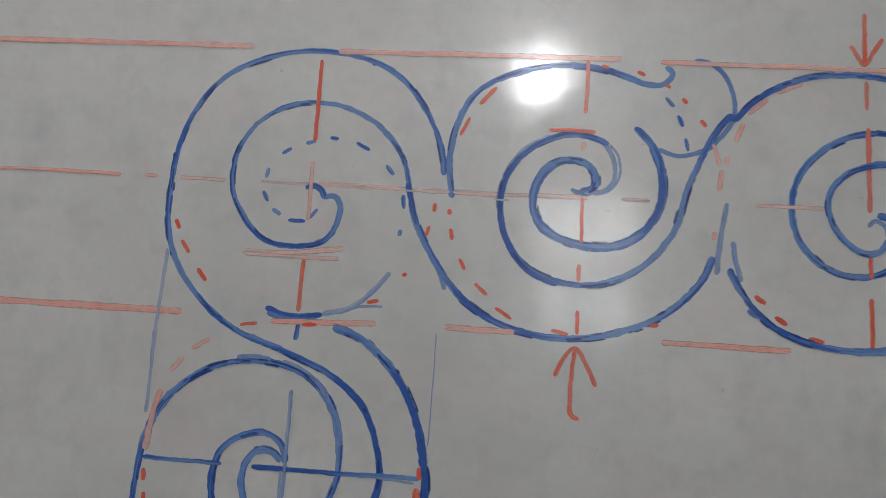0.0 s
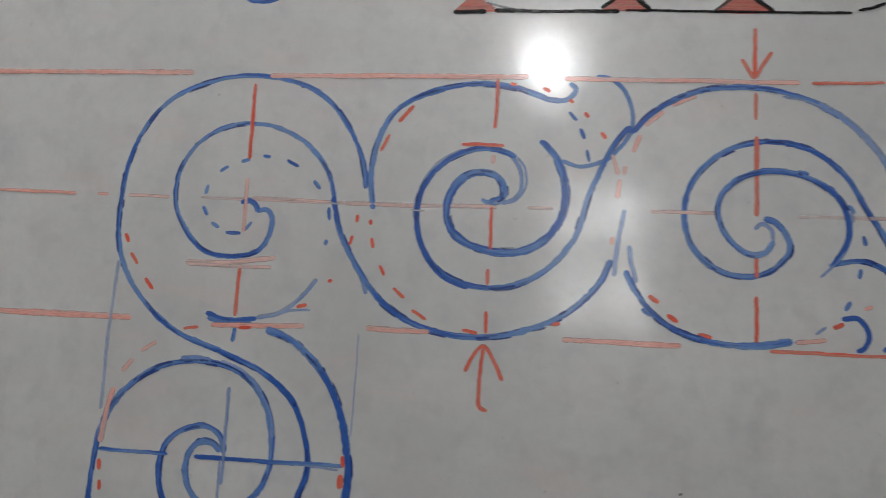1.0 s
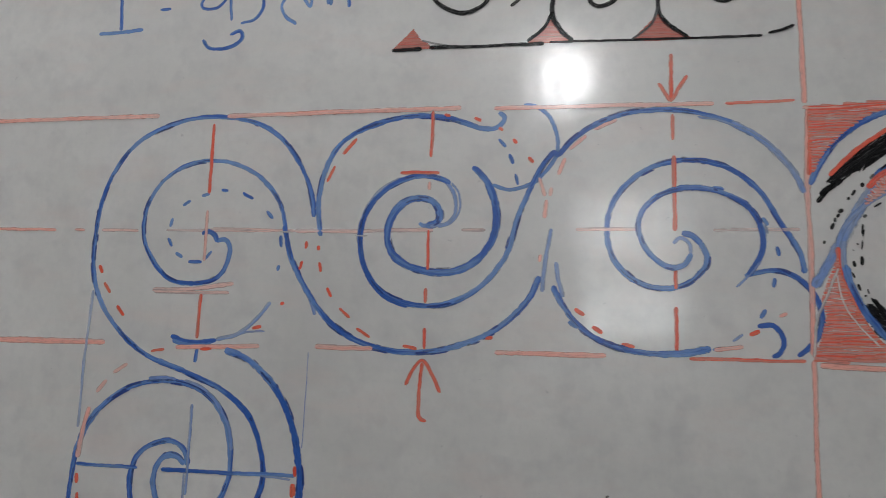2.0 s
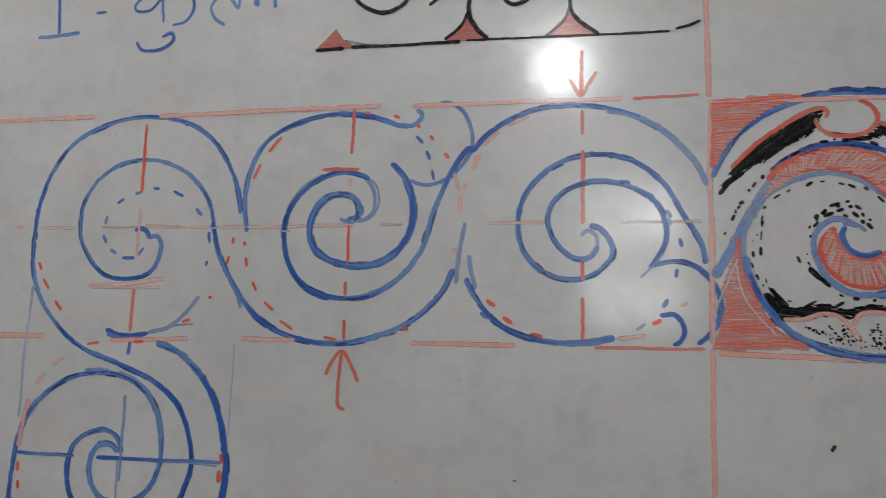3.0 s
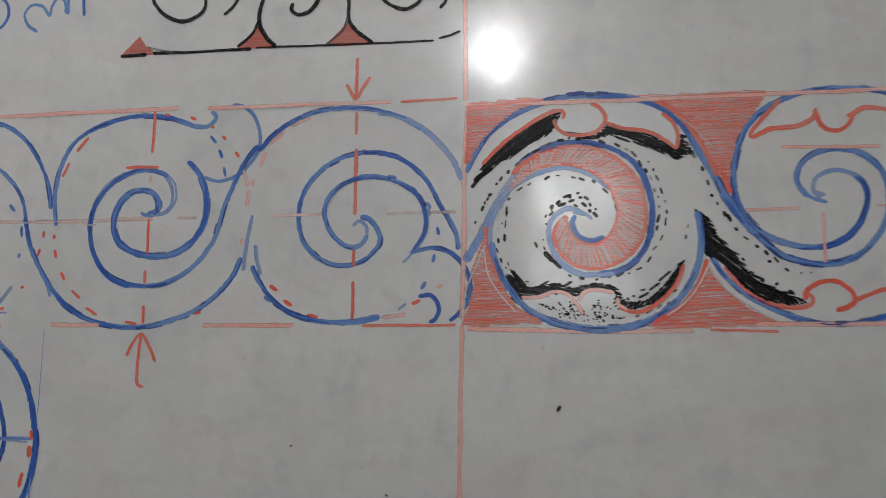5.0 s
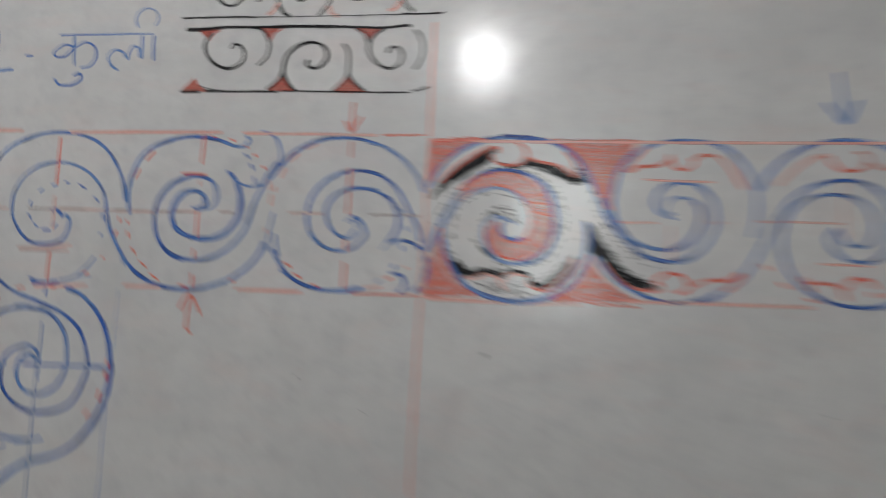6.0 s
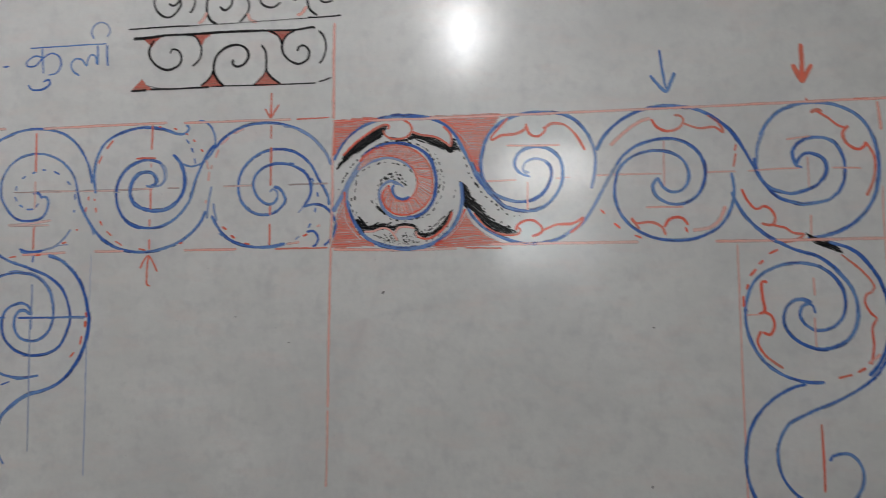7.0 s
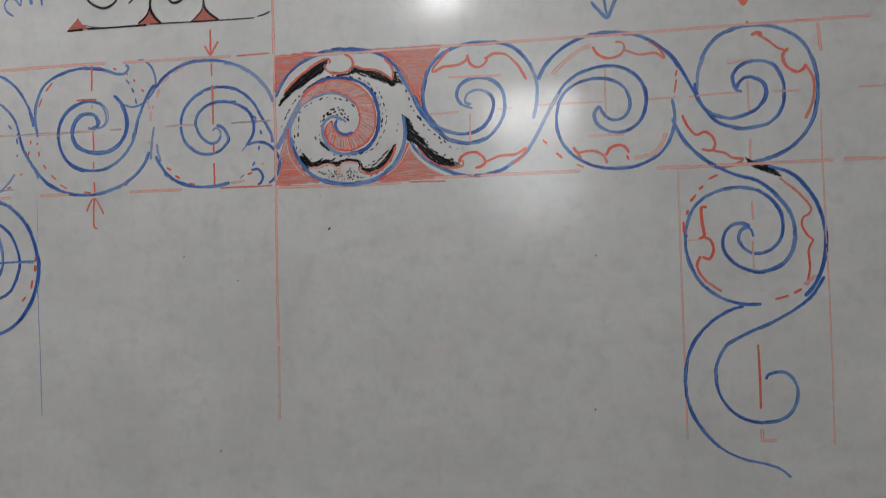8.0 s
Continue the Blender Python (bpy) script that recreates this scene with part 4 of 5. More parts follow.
pen(m, "fringe_stroke", BLACK, 1.9, [(39.1, -56.1), (46.7, -52.1)])
pen(m, "fringe_stroke", BLACK, 1.9, [(46.7, -50.6), (54.4, -45.1)])
pen(m, "fringe_stroke", BLACK, 1.9, [(53.3, -43.9), (62.2, -36.4)])
pen(m, "fringe_stroke", BLACK, 1.9, [(-55.9, -42.1), (-48.8, -48.9)])
pen(m, "fringe_stroke", BLACK, 1.9, [(-52.7, -36.8), (-46, -45.7)])
pen(m, "fringe_stroke", BLACK, 1.9, [(-47.9, -40.8), (-40.8, -48.9)])
pen(m, "fringe_stroke", BLACK, 1.9, [(-32.1, -49.2), (-24.2, -44.7)])
pen(m, "fringe_stroke", BLACK, 1.9, [(-14.4, -49.1), (-7.8, -45)])
dashes(m, "ring_dash", BLACK, 2.4, [(-72.4, 10.8), (-64.2, 25.4), (-53.9, 37.9), (-45.7, 46.3), (-31.4, 55.3), (-19.3, 59.6), (-3.1, 62.2), (18.7, 59.1), (30.3, 53.7), (39.9, 45.6), (46.2, 36.8), (50.1, 26.9), (53.3, 16.3), (54.8, 5.3), (53.1, -2.7), (49, -12.7), (43.8, -21.4), (39.8, -28.6), (32, -35.3), (23.2, -40.5), (10.8, -42.6), (-2.7, -43), (-14.3, -39.1)])
dashes(m, "ring_dash", BLACK, 2.2, [(-27.2, -22.5), (-29.1, -14.4), (-28.3, -8.3), (-25.8, -0.1), (-20.5, 9)])
dashes(m, "ring_dash", BLACK, 2.0, [(45.7, 46.3), (51.2, 37.9), (55.5, 25.6), (58.8, 11.3), (58.8, -0.7), (56.7, -8.7), (52.6, -16.7), (48.6, -24.6), (43.5, -31.3), (31.9, -40.5)])
dashes(m, "ring_dash", BLACK, 2.2, [(-47.8, 23.1), (-35.6, 28.3), (-17.5, 34.3), (-1.6, 31.5), (8.2, 28), (15.9, 21.3), (22.4, 14.2), (24.1, 3.6)])
dashes(m, "ring_dash", BLACK, 2.2, [(-49.9, 18.9), (-54.8, 14.8), (-57.2, 4.4), (-60.8, -6), (-62.4, -16.3), (-60.8, -26.6), (-57.2, -34), (-54.7, -42.9)])
dashes(m, "ring_dash", BLACK, 2.0, [(-53.9, 8.5), (-56.8, -4), (-58, -16.4), (-56.8, -26.6), (-53.1, -36.8), (-47.1, -42.9), (-38, -46.8)])
dashes(m, "edge_dash", BLACK, 2.6, [(71.7, 55.2), (79.4, 48.4), (85.5, 38.5), (87.1, 31.1), (90.5, 23), (94.6, 14.1), (100.8, 4.1)])
dashes(m, "edge_dash", BLACK, 2.0, [(72, -41.4), (68.1, -48.1), (63.4, -53.9), (59.5, -59), (52, -63), (44.4, -66.9), (36.9, -69), (29.3, -71), (17.9, -71.6)])
dashes(m, "edge_dash", BLACK, 2.0, [(-31.9, -22.5), (-33.9, -16.4), (-35, -8.2), (-31.8, -2.1)])
dashes(m, "edge_dash", BLACK, 2.4, [(54.3, -48.2), (44.9, -50.2), (37.2, -54.2), (32.7, -56.6), (25.9, -52.7)])
dashes(m, "edge_dash", BLACK, 2.2, [(-82.5, -13), (-80.5, -4.6), (-74.4, 4.5), (-69.1, 19.2)])
dashes(m, "center_dash", BLACK, 2.6, [(-27, 1.2), (-20.5, 11.4), (-8.5, 17.1), (2.1, 14.1), (10.1, 2.1)])
dashes(m, "center_dash", BLACK, 2.6, [(-17.7, 11.4), (-4.6, 14.1), (4, 8.7), (8.9, 0.5)])
dashes(m, "center_dash", BLACK, 2.4, [(-23.8, 6.1), (-15.7, 15.5), (-5.7, 19.5), (3.3, 16.9), (9.4, 7.8)])
dashes(m, "center_dash", BLACK, 2.2, [(-15.8, 8.1), (-7, 10.5), (2, 7.1)])
dashes(m, "center_dash", GREY, 2.4, [(72.2, -16.7), (74.3, -8.8), (75.4, -0.9)])
stipple(m, "stipple", BLACK, 90, [(-32.2, -61.6), (-8.7, -59.8), (2, -66.3), (10.5, -58.4), (20, -64.1), (25.5, -71.1), (6.4, -74.5), (-16.6, -70.5)])
pen(m, "scratch", BARE, 1.2, [(-72.2, -22.5), (-68.8, -40.9), (-59.9, -55.1), (-48.8, -67)])
pen(m, "scratch", BARE, 1.2, [(88.2, -33.2), (98.5, -47.9), (117.7, -62.2), (131.5, -69.6)])
pen(m, "scratch", BARE, 1.4, [(89.5, -28.5), (82.2, -44.1), (72.5, -57.7), (59.2, -68.3)])
pen(m, "scratch", BARE, 1.2, [(72.4, 75.9), (82.8, 66), (93.6, 53.4)])
pen(m, "scratch", BARE, 1.4, [(72.2, -66.2), (92.4, -63.3), (107, -61.6)])
pen(m, "scratch", BARE, 2.0, [(-87.2, -75.5), (-85, -53.3), (-78.6, -36.9), (-71.4, -18.4)])

m = drawing("spiral_motif", 254, 90, "blue spiral scroll with red leaf edges and a black shaded tail", "scroll drawing", "scroll motifs of the border")
pen(m, "pale_outline", FAINT_BLUE, 4.4, [(79.2, -14), (84.2, 10.6), (82.9, 36), (74.5, 57.2)])
pen(m, "outline", BLUE, 4.3, sweep(3.1, 7.4, 30, 399, 86.4, 86.6, 79.1, 76, 74.2, 68, 62.7, 55.7, 46.9, 39.9, 35.2, 31.2, 28, 26.9, 26.1, 23))
pen(m, "center_curl", FAINT_BLUE, 3.4, [(24.6, 20.4), (10.2, 24.9), (-2.7, 20.6), (-6.2, 11.1), (-1.2, 3.8)])
pen(m, "spiral", BLUE, 4.4, [(-63.9, 2.8), (-53.6, -13.2), (-41.5, -25.8)] + sweep(3.1, 3.8, -133, 170, 52.1, 47.7, 45.6, 43.7, 41.2, 40.6, 41, 42.3, 40.9, 37.6, 34.8, 30.6, 23.7, 13.1))
pen(m, "center_curl", BLUE, 3.0, [(-15.6, 13.4), (-7.6, 5.3), (3.1, 1.6)])
pen(m, "core_stroke", FAINT_BLUE, 3.2, [(-6.9, 9.7), (1.7, 6.7)])
pen(m, "lower_outline", BLUE, 4.0, [(-83.6, -6.1), (-81.3, -21.5), (-76.1, -38.4), (-65, -54.4), (-46.9, -69), (-21.6, -79.7), (6.9, -83.9), (35.3, -78.8), (60, -65.1)])
pen(m, "strand", FAINT_BLUE, 5.0, [(45.9, -73), (65.7, -60), (79.8, -41.3), (91.8, -18.3), (102.5, 1.8), (113.8, 20.6)])
pen(m, "leaf_edge", RED, 3.2, [(-26, 77.6), (-45.5, 55.6), (-46.2, 49.7), (-33.2, 55.5), (-15.1, 57.5), (-4.3, 63.3), (-2.1, 70.6)])
pen(m, "leaf_edge", RED, 3.2, [(-2.8, 68.4), (1.5, 57.3), (11.6, 53.5), (19.5, 58.6), (22.4, 65.9), (19.5, 63.7), (30.3, 70.2), (46, 67.8), (60.2, 54.5), (71.6, 35.4)])
pen(m, "lower_leaf_edge", RED, 3.2, [(-67.8, -44.4), (-59.2, -56), (-45.4, -67.3), (-31.5, -72.1), (-17.4, -72.7), (-10.3, -70), (-10, -65.1), (-16.2, -63.3)])
pen(m, "lower_leaf_edge", RED, 3.4, [(-14.5, -67.4), (-12.4, -60.2), (-3.9, -55.1), (6.9, -54.4), (15.4, -60.1), (18.3, -67.3), (14, -71.7), (5.5, -74.6)])
pen(m, "lower_leaf_edge", RED, 3.2, [(18.3, -67.3), (35.3, -60.1), (56.5, -57.9), (69.2, -50.7), (65, -60), (53, -70.1)])
shade(m, "tail_shading", BLACK, [(-86.1, -4.9), (-78.5, -10.6), (-71.7, -24.9), (-60.2, -37.4), (-55.8, -45.1), (-47.6, -54), (-30.9, -62.6), (-15.1, -68.5), (-22.6, -70.5), (-38.3, -68), (-52.2, -60.5), (-63.2, -48.3), (-73, -39), (-81, -34.7), (-81.1, -18.9)], -38)
pen(m, "fringe_stroke", BLACK, 1.9, [(-74.2, -22.9), (-65.3, -28.8)])
pen(m, "fringe_stroke", BLACK, 1.9, [(-69, -31.1), (-57.6, -36.6)])
pen(m, "fringe_stroke", BLACK, 1.9, [(-65.6, -37), (-53.3, -44.4)])
pen(m, "fringe_stroke", BLACK, 1.9, [(-50, -50.5), (-41.2, -53.9)])
pen(m, "fringe_stroke", BLACK, 1.9, [(-44.9, -56.3), (-33.6, -59.6)])
pen(m, "fringe_stroke", BLACK, 1.9, [(-34.5, -61.9), (-21.1, -63.3)])
dashes(m, "tail_dash", BLACK, 2.6, [(-66.2, -7.1), (-59.3, -17.8), (-50.6, -26.9), (-36.7, -36.6), (-26.5, -46.2), (-17.8, -48.1), (-2, -48)])
pen(m, "tail_stipple", BLACK, 2.2, [(-51.6, -48.2), (-48.1, -50.1)])
pen(m, "tail_stipple", BLACK, 2.2, [(-44, -54), (-41.2, -55.1)])
pen(m, "tail_stipple", BLACK, 2.2, [(-34.2, -57.7), (-32, -55.8)])
pen(m, "tail_stipple", BLACK, 2.2, [(-25.6, -61.1), (-22.1, -62.6)])
pen(m, "tail_stipple", BLACK, 2.2, [(-38.7, -40.5), (-36.2, -41.3)])
pen(m, "tail_stipple", BLACK, 2.2, [(-56.2, -38.6), (-54.2, -40.5)])
pen(m, "guide_tick", FAINT_RED, 2.7, [(-27.3, 42.1), (6.6, 41.8), (40.3, 42.2)])
pen(m, "axis_line", FAINT_RED, 2.1, [(-0.4, -5), (-0.3, -41.3)])

m = drawing("spiral_motif", 433, 93, "blue spiral scroll with red scalloped leaves drawn in marker", "scroll drawing", "scroll motifs of the border")
pen(m, "outline", BLUE, 4.3, sweep(-6.9, -0.1, 160, 20, 91.8, 90.7, 88.2, 87.5, 90, 93.2, 97))
pen(m, "spiral", BLUE, 4.2, sweep(-6.9, -3.7, 165, -180, 63.4, 56.9, 51.5, 49.7, 49.5, 49.5, 47.5, 44.7, 42.2, 38.2, 33.2, 28.6, 24.2, 18.2, 9.7))
pen(m, "inner_spiral", BLUE, 3.8, sweep(-7, -14.4, 136, 732, 13.4, 7.4, 5.2, 4.2, 3.9, 4.3, 5.6, 8.3, 12.8, 19.9, 26.3, 32.6, 38.7, 43, 47.7, 54.9, 61.9, 64.1, 66.2, 66.5, 66.2, 68, 73.7, 80.3, 80.8, 78.8))
pen(m, "leaf_edge", FAINT_RED, 4.8, [(-76.3, 37.9), (-58.7, 54.5), (-41, 67.4), (-27, 72.3)])
pen(m, "leaf_edge", RED, 3.2, [(-25.6, 70.8), (-18.8, 60.6), (-6.3, 55.3), (7.6, 58.8), (13.3, 68.1), (9.2, 74.7), (2.3, 74.8)])
pen(m, "leaf_edge", RED, 3.0, [(12.5, 65.3), (31.8, 58.5), (50.4, 59.8), (61.2, 53.2), (54.6, 66.2), (42.3, 75)])
pen(m, "lower_leaf_edge", RED, 3.2, [(-40.7, -68.6), (-50.3, -54.3), (-44.8, -60.8), (-28.2, -59.3), (-14.5, -65), (-9.1, -75.6)])
pen(m, "lower_leaf_edge", RED, 3.2, [(-11, -65.7), (-6.1, -57.1), (2.9, -52.9), (11.8, -55), (17.8, -62.8)])
pen(m, "lower_leaf_edge", FAINT_RED, 4.8, [(23.2, -69.8), (43.7, -65.6), (55.4, -55.7), (62.5, -39.4)])
pen(m, "red_dash", SCARLET, 2.6, [(14.4, -65.6), (17, -72)])
pen(m, "red_dash", SCARLET, 2.6, [(-47, -75.7), (-38.1, -79.2)])
pen(m, "red_dash", SCARLET, 2.6, [(-72, -60.8), (-64.3, -67.2)])
pen(m, "red_dash", SCARLET, 2.6, [(-88.7, -43.6), (-83.1, -49.4)])
pen(m, "red_dash", SCARLET, 2.6, [(72.8, 9.5), (75.8, 26.6)])
pen(m, "red_dash", SCARLET, 2.6, [(74.5, 29.4), (76.7, 38)])
pen(m, "guide_tick", FAINT_RED, 2.5, [(-32.9, -40.8), (11.9, -40.1)])
pen(m, "axis_line", FAINT_RED, 2.1, [(-10.6, 43.1), (-10.5, -15.8)])

m = drawing("spiral_motif", 603, 99, "blue corner spiral scroll with red scalloped leaves drawn in marker", "scroll drawing", "scroll motifs of the border")
pen(m, "spiral", BLUE, 4.2, [(-100.5, 49.2), (-85.9, 27.6), (-76.1, 9), (-66.3, -9.5), (-54.5, -22.9)] + sweep(-13.9, -3.4, -128, 133, 33.2, 25.3, 22, 21.1, 22, 24.1, 26.5, 27.2, 24.9, 23, 17.8, 12.5))
pen(m, "outline", BLUE, 4.3, sweep(-3.9, -3.4, -96, 143, 80.9, 78.2, 76.8, 75.6, 75.4, 79.4, 86.4, 87.2, 86.1, 84.5, 77.1))
pen(m, "outline", FAINT_BLUE, 4.4, [(-61.1, 48.8), (-68.3, 27.5), (-70.1, 6.2)])
pen(m, "inner_spiral", BLUE, 4.2, [(-72.6, 14.7), (-68.9, -3.1), (-61.1, -17.3), (-44.6, -34.9)] + sweep(-3.9, -3.4, -114, 156, 42.4, 38.2, 38.4, 37.7, 36.5, 37.2, 40.3, 44.1, 43, 40.6, 35.4, 22.5))
pen(m, "center_curl", BLUE, 3.4, [(-27.6, 10.8), (-23, 4.4), (-16.4, 2.3)])
pen(m, "leaf_edge", RED, 4.4, [(-5.4, 70.2), (2.7, 73.6), (8, 70.7)])
pen(m, "leaf_edge", RED, 3.2, [(1.3, 72.2), (14.5, 63.5), (24.2, 54.9), (34.1, 50.6)])
pen(m, "leaf_edge", RED, 3.6, [(38.1, 53.3), (31.9, 44.9), (34.9, 32.9), (46.6, 24.3), (55.2, 27.1), (58, 33.4)])
pen(m, "leaf_edge", RED, 3.4, [(57.4, 32.7), (66.1, 17.2), (67.5, -0.3), (63.8, -17.7), (56.8, -33)])
pen(m, "lower_leaf_edge", RED, 3.2, [(-88.2, -24.2), (-81.7, -38.4), (-71.8, -49), (-61.6, -45.4), (-53.7, -50.4), (-49.2, -60.2), (-53.4, -68.6), (-65.4, -66.5)])
pen(m, "lower_leaf_edge", RED, 3.2, [(-56.7, -67.9), (-38.8, -72.1), (-28.9, -78.3), (-17, -80.4), (-25.8, -86.7), (-42.5, -89.5), (-54.4, -88.2)])
shade(m, "joint_shading", BLACK, [(-13, -79), (-2.5, -84.5), (11.9, -87.9), (26, -101), (15.6, -98.2), (7.1, -94.8), (-6, -89.3)], -30)
pen(m, "shading_stroke", BLACK, 2.6, [(-12.4, -80.3), (4, -89.3)])
pen(m, "shading_stroke", BLACK, 2.6, [(-2.6, -86.6), (13.7, -94.8)])
pen(m, "shading_stroke", BLACK, 2.6, [(7.2, -89.3), (26, -101.6)])
pen(m, "shading_stroke", BLACK, 2.6, [(2.6, -91.4), (9.1, -95.5)])
pen(m, "guide_tick", FAINT_RED, 2.3, [(-34.4, 37.1), (-6.1, 41.1)])
pen(m, "axis_line", FAINT_RED, 2.3, [(-10.1, 15.6), (-9, -22.4)])
pen(m, "axis_line", FAINT_RED, 2.5, [(-7.8, -56), (-8.4, -81)])
pen(m, "axis_tick", RED, 2.6, [(-10.3, 88.8), (-8.5, 82.4)])

m = drawing("spiral_motif", 598, -81, "blue spiral scroll with a red scalloped leaf drawn in marker", "scroll drawing", "scroll motifs of the border")
pen(m, "left_outline", BLUE, 4.4, [(-94.8, 152.3), (-91.5, 143.8), (-83.7, 128.9), (-70.5, 112.1), (-50.7, 96), (-24.3, 82.2), (1.9, 74), (20, 61.7)] + sweep(3.6, 6.7, 52, -233, 49.8, 46.2, 44, 44.5, 45.9, 44.8, 44.2, 43.5, 43.6, 42.7, 38, 28.8, 13.6))
pen(m, "outline", BLUE, 4.0, sweep(-13, -0.4, -75, -649, 79.2, 75.3, 72.7, 69.7, 68.6, 69.2, 71.5, 68.5, 65.8, 63.1, 58.1, 50.4, 41.7, 30.2, 19.4, 10.6, 6.7, 5.1, 4.5, 4.6, 5.4, 6.8, 9.5, 14.1, 17.5))
pen(m, "center_curl", BLUE, 3.0, [(-9.3, 16.8), (-3.5, 13.4), (-1.1, 4.6)])
pen(m, "right_outline", BLUE, 4.6, [(16.9, 90.7), (41.6, 82.6), (60.7, 65.5), (76.1, 38.3), (82.9, 7.7), (80.5, -26.1), (70, -53.2), (58, -68.2)])
pen(m, "leaf_edge", RED, 3.2, [(-55.1, 41.8), (-61.8, 41), (-61.5, 25.1), (-59.1, 7.9), (-65.9, 2.3)])
pen(m, "leaf_edge", RED, 3.4, [(-59.2, 5.1), (-51.3, 0.4), (-48.3, -11.2), (-53.1, -21.6), (-61.7, -19)])
pen(m, "leaf_edge", RED, 3.2, [(-63.6, -17.6), (-67.9, -30.7), (-60.2, -45.6), (-50.5, -53.6), (-38.8, -61.5)])
pen(m, "right_leaf_edge", RED, 2.6, [(30.3, 75.6), (47.5, 61.9), (60.2, 48.3), (66.3, 38.2), (63.5, 31.3), (57.6, 27.8), (56, 17.6), (62.2, 6.1), (69.1, -0.6)])
pen(m, "right_leaf_edge", RED, 2.8, [(68.4, -0.6), (62.9, -12.9), (64.2, -33.1), (61, -54.7)])
pen(m, "red_dash", SCARLET, 3.0, [(45.2, -64.5), (54.4, -58.9)])
pen(m, "red_dash", SCARLET, 3.0, [(23, -71.7), (39.3, -67.3)])
pen(m, "red_dash", SCARLET, 3.0, [(-53.1, 75.8), (-41.7, 81.4)])
pen(m, "red_dash", SCARLET, 3.0, [(-64.7, 63.2), (-59.3, 68.1)])
pen(m, "red_dash", SCARLET, 3.0, [(-75, 48.5), (-68.2, 57.6)])
pen(m, "red_dash", SCARLET, 3.0, [(-80, 32.5), (-77.2, 38.8)])
pen(m, "red_dash", SCARLET, 3.0, [(-83.5, 24.8), (-83.1, 11)])
pen(m, "red_dash", FAINT_RED, 3.4, [(57.1, -54.1), (71.7, -42.4)])
pen(m, "axis_line", FAINT_RED, 2.3, [(-2, 47.8), (-1.2, 25.8)])
pen(m, "axis_line", FAINT_RED, 2.3, [(-1.9, -0.2), (-0.8, -35.7)])
pen(m, "guide_tick", FAINT_RED, 1.8, [(-80.6, 1.4), (-62.6, 2.3)])

m = drawing("spiral_motif", 597, -265, "unfinished blue scroll with an open tail drawn in marker", "scroll drawing", "scroll motifs of the border")
pen(m, "strand", BLUE, 3.8, [(81.8, 139.5), (67.3, 117.1), (45.6, 98.9), (22.1, 85.4), (-4.8, 73.2)] + sweep(3, 0.1, 118, 421, 67.9, 60, 51.2, 44.5, 39.8, 36.9, 36.2, 37.6, 41.8, 45, 46.3, 44.9, 39.1, 24.2))
pen(m, "end_curl", BLUE, 3.4, [(26.8, 25.3), (14.8, 21.2), (12, 15.1)])
pen(m, "outline", BLUE, 4.0, sweep(6.3, 0.1, 100, 235, 106.3, 102.8, 98.3, 91.1, 86.7, 83.9, 83.6))
pen(m, "tail", BLUE, 2.8, [(-64.8, -44.4), (-42.1, -68.1), (-16, -81.4), (13.5, -87.8), (29.7, -94.4), (39.8, -103)])
pen(m, "axis_line", RED, 2.8, [(3.4, 58.1), (4.9, 20.6), (5.6, -20.9)])
pen(m, "corner_mark", FAINT_RED, 3.6, [(6.3, -44), (7.1, -60.9)])
pen(m, "corner_mark", FAINT_RED, 3.6, [(7.1, -59.5), (24.2, -58.1)])

m = drawing("guide_lines", 0, 0, "thin faded red ruled guide lines in marker on the whiteboard", "guide lines")
pen(m, "top_line", FAINT_RED, 3.8, [(-704.4, 155.9), (-603.9, 159.3), (-468.5, 163.3)])
pen(m, "top_line", FAINT_RED, 3.8, [(-412.1, 162.8), (-321, 165.9), (-232.7, 168.3)])
pen(m, "top_line", FAINT_RED, 3.4, [(-208.6, 167.9), (-132.9, 169.5), (-58.9, 170.7)])
pen(m, "top_line", RED, 2.2, [(-51.7, 170.7), (-7.3, 172.5)])
pen(m, "top_line", FAINT_RED, 3.4, [(-2.6, 167.5), (80.5, 168), (217.1, 171.4)])
pen(m, "top_line", FAINT_RED, 3.4, [(217.1, 171.4), (440.9, 177.9), (736.8, 187.7)])
pen(m, "top_line", RED, 1.8, [(648, 185.5), (664.6, 186)])
pen(m, "middle_line", FAINT_RED, 2.3, [(-684.5, 68.2), (-587.2, 71.1), (-543.4, 71.6)])
pen(m, "middle_line", FAINT_RED, 2.3, [(-527.6, 72.1), (-518.9, 72)])
pen(m, "middle_line", GHOST, 2.0, [(-504.7, 72.3), (-474.4, 72.6)])
pen(m, "middle_line", GHOST, 2.0, [(-451.7, 73.6), (-401.7, 74.4), (-350.2, 75.3)])
pen(m, "middle_line", GHOST, 2.0, [(-414.5, 75.6), (-387.5, 75.4), (-352, 75.2)])
pen(m, "middle_line", GHOST, 3.0, [(-350.2, 75.3), (-296.2, 76.5), (-248.4, 78.4)])
pen(m, "middle_line", GHOST, 2.1, [(-228.2, 78.8), (-211.4, 79.1)])
pen(m, "middle_line", GHOST, 2.4, [(-149.5, 81), (-130.7, 81.8), (-106.4, 82.1)])
pen(m, "middle_line", GHOST, 2.4, [(-60, 82.6), (-43.9, 83.3), (-6.4, 84.3)])
pen(m, "middle_line", FAINT_RED, 2.5, [(190.7, 85.3), (217.6, 86.6), (239.2, 87.3)])
pen(m, "middle_line", FAINT_RED, 1.7, [(289.3, 89.2), (307.1, 90.6)])
pen(m, "middle_line", FAINT_RED, 2.3, [(338.9, 92.6), (370.5, 93.9), (419.2, 94.4)])
pen(m, "middle_line", FAINT_RED, 2.3, [(470.9, 95.6), (508.4, 96.8)])
